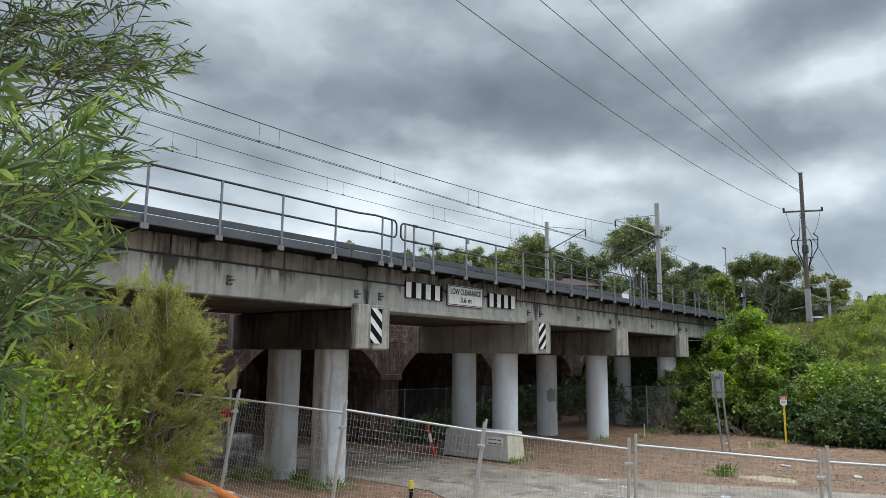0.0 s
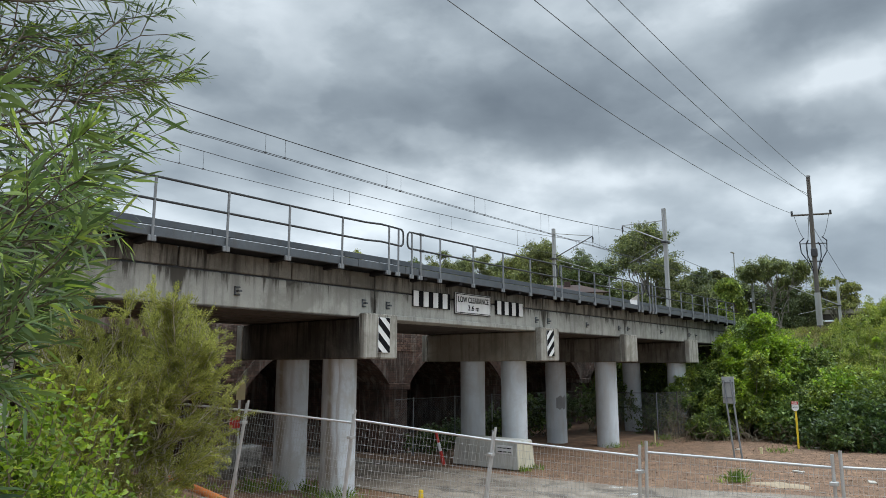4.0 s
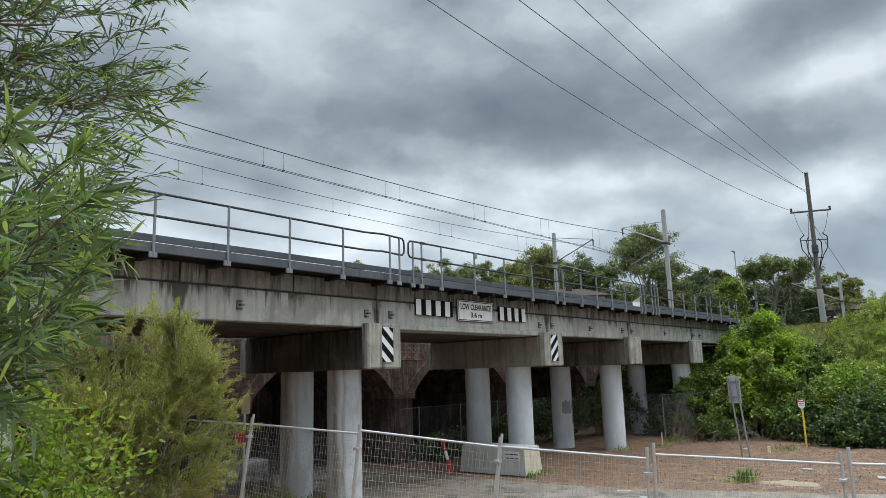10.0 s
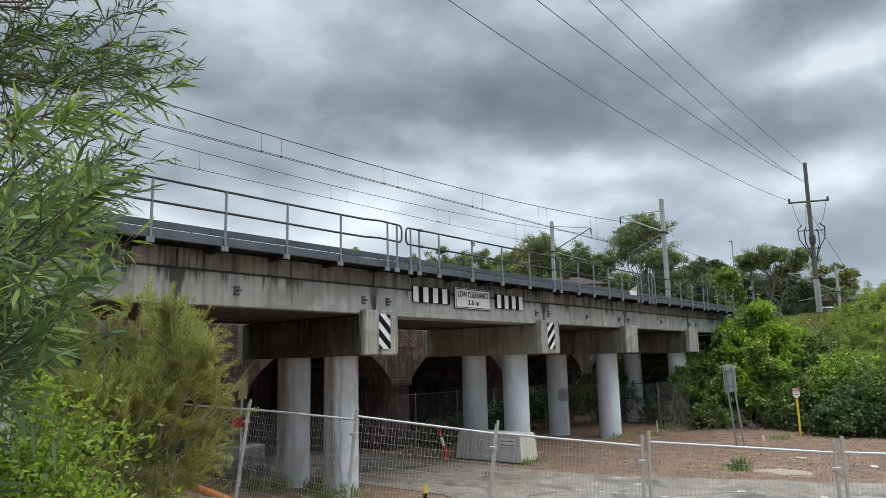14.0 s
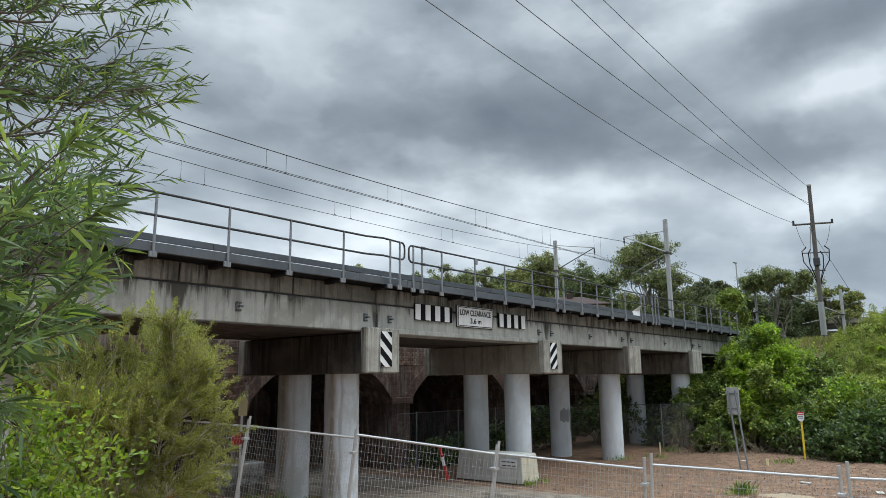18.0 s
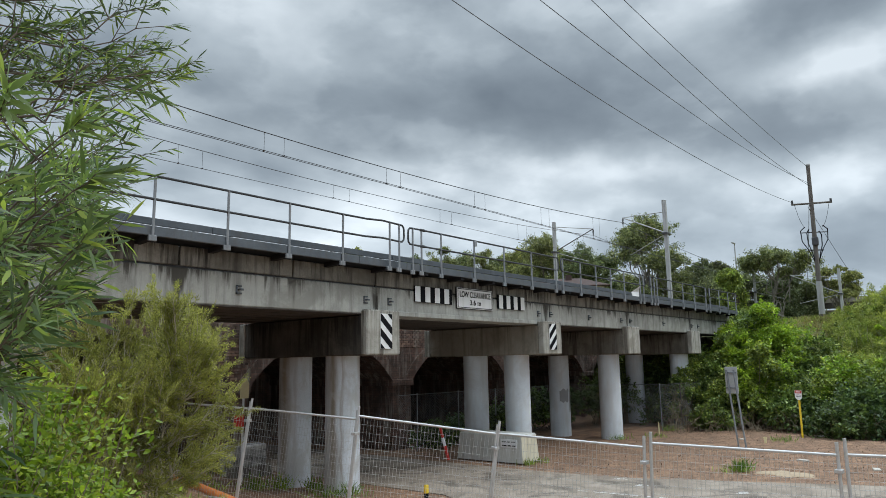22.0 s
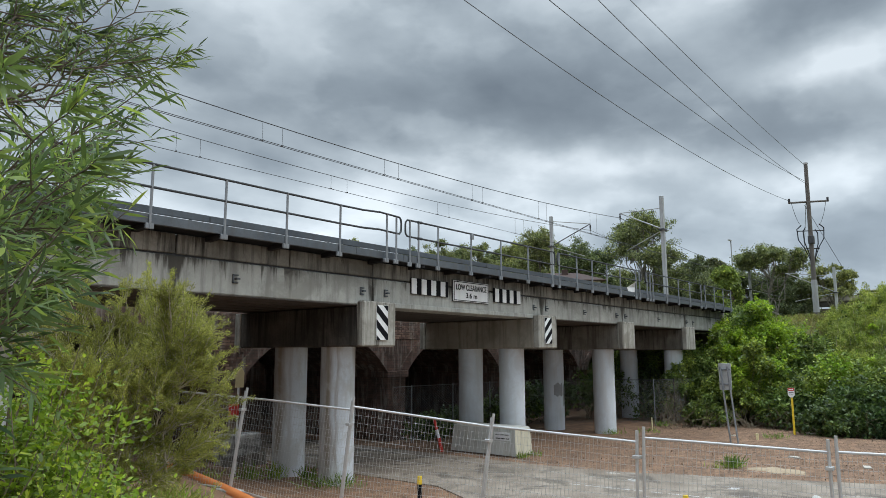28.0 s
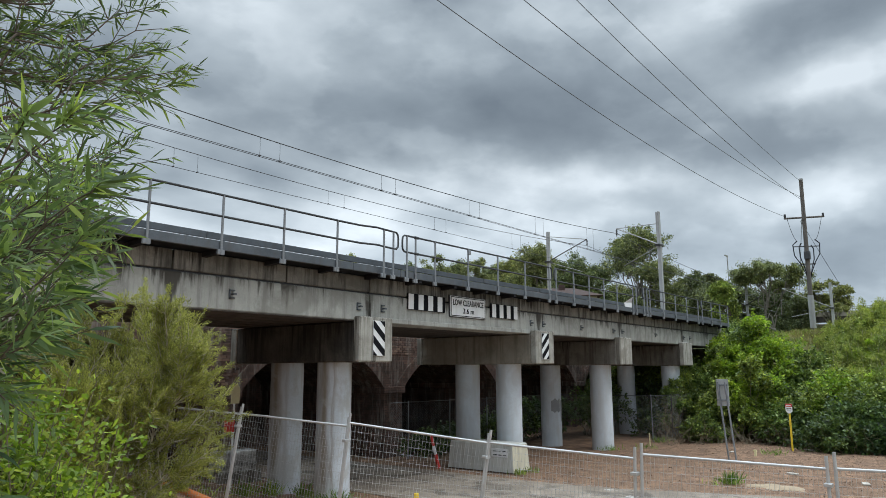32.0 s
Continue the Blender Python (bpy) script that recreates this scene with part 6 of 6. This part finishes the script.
def build_near_tree():
    """The willowy tree beside the camera: limbs with long narrow leaves, each limb moving in the wind."""
    rng = np.random.default_rng(33)
    base = polar(7.0, 3.2, 0)
    base.z = ground_z(base.x, base.y)
    t = thing("willowy_tree", base, "willowy tree with long narrow green leaves beside the path", "tree")
    g = Geo()
    limb(g, (0, 0, -0.2), (0.15, 0.1, 4.2), 0.07, 0.02, rng, 0.08, 8)
    part("trunk", g, "bark", t)
    # how far the crown reaches at each slope of sight
    slopes = [-0.13, -0.06, 0.0, 0.05, 0.10, 0.16, 0.20, 0.25, 0.30, 0.335, 0.365, 0.41, 0.46, 0.52, 0.60, 0.68]
    bearings = [18.6, 19.2, 19.4, 20.2, 22.0, 22.4, 22.6, 23.6, 24.3, 22.0, 24.2, 27.4, 26.6, 26.2, 26.4, 25.0]
    ends = []
    for k in range(50):
        upper = k % 9 < 3
        e = rng.uniform(0.345, 0.68) if upper else (rng.uniform(0.02, 0.32) if k % 9 < 8 else rng.uniform(-0.13, 0.0))
        far = np.interp(e, slopes, bearings)
        b = far - (rng.uniform(0.0, 0.7) if k % 3 == 0 else rng.uniform(0.5, 10.5 if upper else 8.5))
        if upper:
            d = rng.uniform(3.1, 3.9)
        elif e < 0.0:
            d = rng.uniform(1.7, 2.3)
        else:
            d = rng.uniform(2.0, 3.0) if b > far - 2.5 else rng.uniform(1.55, 2.4)
        ends.append((b, d, 3.05 + e * d))
    # a few that stand clear of the rest
    for b, e, d in ((28.3, 0.545, 3.7), (27.6, 0.47, 3.6), (28.7, 0.405, 3.6), (28.0, 0.39, 3.5), (25.3, 0.31, 3.2), (24.9, 0.288, 3.1), (24.6, 0.24, 3.1), (23.2, 0.19, 2.8), (23.1, 0.135, 2.7), (22.8, 0.11, 2.6)):
        ends.append((b, d, 3.05 + e * d))
    for b, d, z in ends:
        end = polar(b, d, z) - base
        root = Vector((0.08, 0.06, max(1.2, end.z - 0.70)))
        g = Geo()
        main = limb(g, (0, 0, 0), end - root, 0.009, 0.0018, rng, 0.09, 12, 5)
        pts, dirs = [], []
        for j in range(15):
            i = int(rng.integers(4, 13))
            q = main[min(i, 12)]
            way = (main[min(i + 1, 12)] - main[i - 1]).normalized()
            e = q + (way * 0.85 + Vector(rng.normal(size=3)) * 0.42).normalized() * rng.uniform(0.16, 0.34)
            if i >= 12:
                e = q + way * 0.10
            g.tube([q, q.lerp(e, 0.5) + Vector((0, 0, -0.01)), e], 0.0028, 4, 0.001, caps=False)
            n = 11
            flip = Vector(rng.normal(size=3)).normalized()
            for k in range(n):
                s = k / n
                side = ((flip if k % 2 else -flip) + Vector(rng.normal(size=3)) * 0.35).normalized()
                pts.append(q.lerp(e, 0.10 + 0.90 * s))
                dirs.append((e - q).normalized() * 0.85 + side * 0.62 + Vector((0, 0, -0.06)))
        lim = part("limb", g, "bark", t)
        lim.location = root
        part("leaf_spray", leaf_mesh("leaf_spray", pts, dirs, 0.088 if d > 2.8 else 0.105, 0.0100 if d > 2.8 else 0.0118, "lance", rng, lance=True, droop=0.15), "lance", lim)["kind"] = "stuff"
        SWAY.append((lim, root, rng.uniform(0, 6.28), rng.uniform(0.9, 1.7)))


build_shrub()
_rng = np.random.default_rng(41)
for _b, _d, _h, _s, _n in ((17.0, 3.9, 2.05, 0.6, 60), (18.5, 3.7, 1.85, 0.62, 76), (20.6, 4.0, 1.45, 0.5, 50), (22.0, 4.2, 1.20, 0.50, 52), (24.2, 4.5, 1.05, 0.45, 40), (26.2, 4.7, 0.75, 0.40, 30), (15.5, 3.2, 1.6, 0.6, 40), (20.5, 3.4, 1.0, 0.5, 44), (23.0, 3.5, 0.65, 0.4, 30), (18.0, 2.8, 0.9, 0.5, 36)):
    _p = polar(_b, _d, 0)
    _p.z = ground_z(_p.x, _p.y)
    build_green_shrub(_rng, _p, _h, _s, "fresh green leafy shrub on the bank", _n)
build_near_tree()


def build_bits():
    rng = random.Random(6)
    for x, y, n in ((3.97, -4.03, 3), (4.3, -6.33, 3), (4.6, -3.2, 2)):
        g = Geo()
        for k in range(n):
            a, ln, ox, oy = rng.uniform(-1.9, -1.3), rng.uniform(0.14, 0.26), 0.09 * k, rng.uniform(-0.05, 0.05)
            u, w = Vector((math.cos(a), math.sin(a), 0)), Vector((-math.sin(a), math.cos(a), 0)) * 0.022
            c = Vector((ox, oy, 0))
            g.plate([c - w, c + u * ln - w * 0.6, c + u * (ln + 0.03), c + u * ln * 0.9 + w, c + w * 0.8], 0.003, (0, 0, 1))
        whole("paint_mark", g, "white", "white sprayed survey mark on the asphalt", "road marking", at=(x, y, 0.004), group="survey marks on the road")
    g = Geo()
    for k in range(9):
        a, b = Vector((2.62, -3.2, 0)).lerp(Vector((3.05, -6.6, 0)), k / 9), Vector((2.62, -3.2, 0)).lerp(Vector((3.05, -6.6, 0)), (k + rng.uniform(0.6, 0.95)) / 9)
        g.plate([a, b, b + Vector((0.03, 0, 0)), a + Vector((0.028, 0, 0))], 0.003, (0, 0, 1))
    whole("chalk_line", g, "white", "faint broken white chalk line along the asphalt", "road marking", at=(0, 0, 0.004))
    bm = bmesh.new()
    bmesh.ops.create_icosphere(bm, subdivisions=2, radius=0.11)
    for v in bm.verts:
        v.co = v.co * (1 + 0.25 * noise.noise(v.co * 7))
        v.co.z *= 0.7
    bm.verts.index_update()
    g = Geo().add([v.co for v in bm.verts], [[v.index for v in f.verts] for f in bm.faces])
    bm.free()
    whole("stone", g, "block", "pale rounded stone lying on the asphalt", "stone", at=(4.0, -8.2, 0.055))
    g = Geo().add([(0, 0, 0.06), (0.44, -0.05, 0.0), (0.70, 0.05, 0.36), (0.52, -0.08, 0.56), (-0.10, 0.02, 0.30), (0.32, 0.1, 0.26)],
                  [(0, 1, 5), (1, 2, 5), (2, 3, 5), (3, 4, 5), (4, 0, 5), (0, 4, 3, 2, 1)])
    whole("plastic_sheet", g, "white", "crumpled white plastic sheet caught on the handrail", "sheet", at=(13.15, -0.19, 5.33))


build_bits()

# ---- brick faces on the viaduct, where they can be told apart ----


def build_bricks():
    viaduct = bpy.data.objects["brick_viaduct"]
    w, h = 0.228, 0.074
    meshes = []
    for k in range(3):
        me = Geo().box(0, w * (1.0 if k < 2 else 0.96), -0.010 - 0.003 * k, 0.03, 0, h, 0.005).mesh("brick", "brick_face")
        meshes.append(me)
    rng = random.Random(2)
    for x_lo, x_hi, z_lo, z_hi in ((-3.0, 0.6, 2.55, 4.30), (5.2, 8.1, 3.62, 4.5)):
        rows = int((z_hi - z_lo) / 0.086)
        for r in range(rows):
            z = z_lo + r * 0.086
            x = x_lo + (0.12 if r % 2 else 0.0)
            while x < x_hi:
                ok = True
                for k in range(-1, 2):
                    mid = 2.95 + k * ARCH_PITCH
                    for q in (x, x + w):
                        if abs(q - mid) < ARCH_R + 0.40 and z < math.sqrt(max(0.0, (ARCH_R + 0.40) ** 2 - (q - mid) ** 2)) and abs(q - mid) < ARCH_PITCH / 2 + 0.02:
                            ok = False
                if ok:
                    ob = new("brick", meshes[rng.randrange(3)])
                    ob.parent = viaduct
                    ob.location = (x, -0.004, z)
                x += 0.24


build_bricks()


def motions():
    for lim, root, phase, strength in SWAY:
        rows = []
        for i in range(0, 129):
            s = i * 0.25
            gust = 0.8 + 0.5 * math.sin(s * 0.45 + 1.0) + 0.25 * math.sin(s * 0.19)
            a = strength * gust * (0.9 * math.sin(s * 2.1 + phase) + 0.5 * math.sin(s * 3.7 + phase * 2))
            b = strength * gust * (0.8 * math.sin(s * 1.7 + phase * 1.4))
            rows.append((s, pose(root.x, root.y, root.z, a, b, a * 0.8)))
        walk(lim, rows)
    # the traffic drives along the far road bridge at a steady pace, and waits out of sight before and after
    deck = Matrix.Translation(polar(81.4, 86, 5.3)) @ pose(0, 0, 0, 0, 0, -81.4)
    for v, seen_at, where, lane in TRAFFIC:
        rows = []
        for i in range(0, 65):
            s = i * 0.5
            x = max(-27.0, min(56.0, where - 8.8 * (s - seen_at)))
            rows.append((s, deck @ pose(x, lane, 2.605)))
        walk(v, rows)


motions()
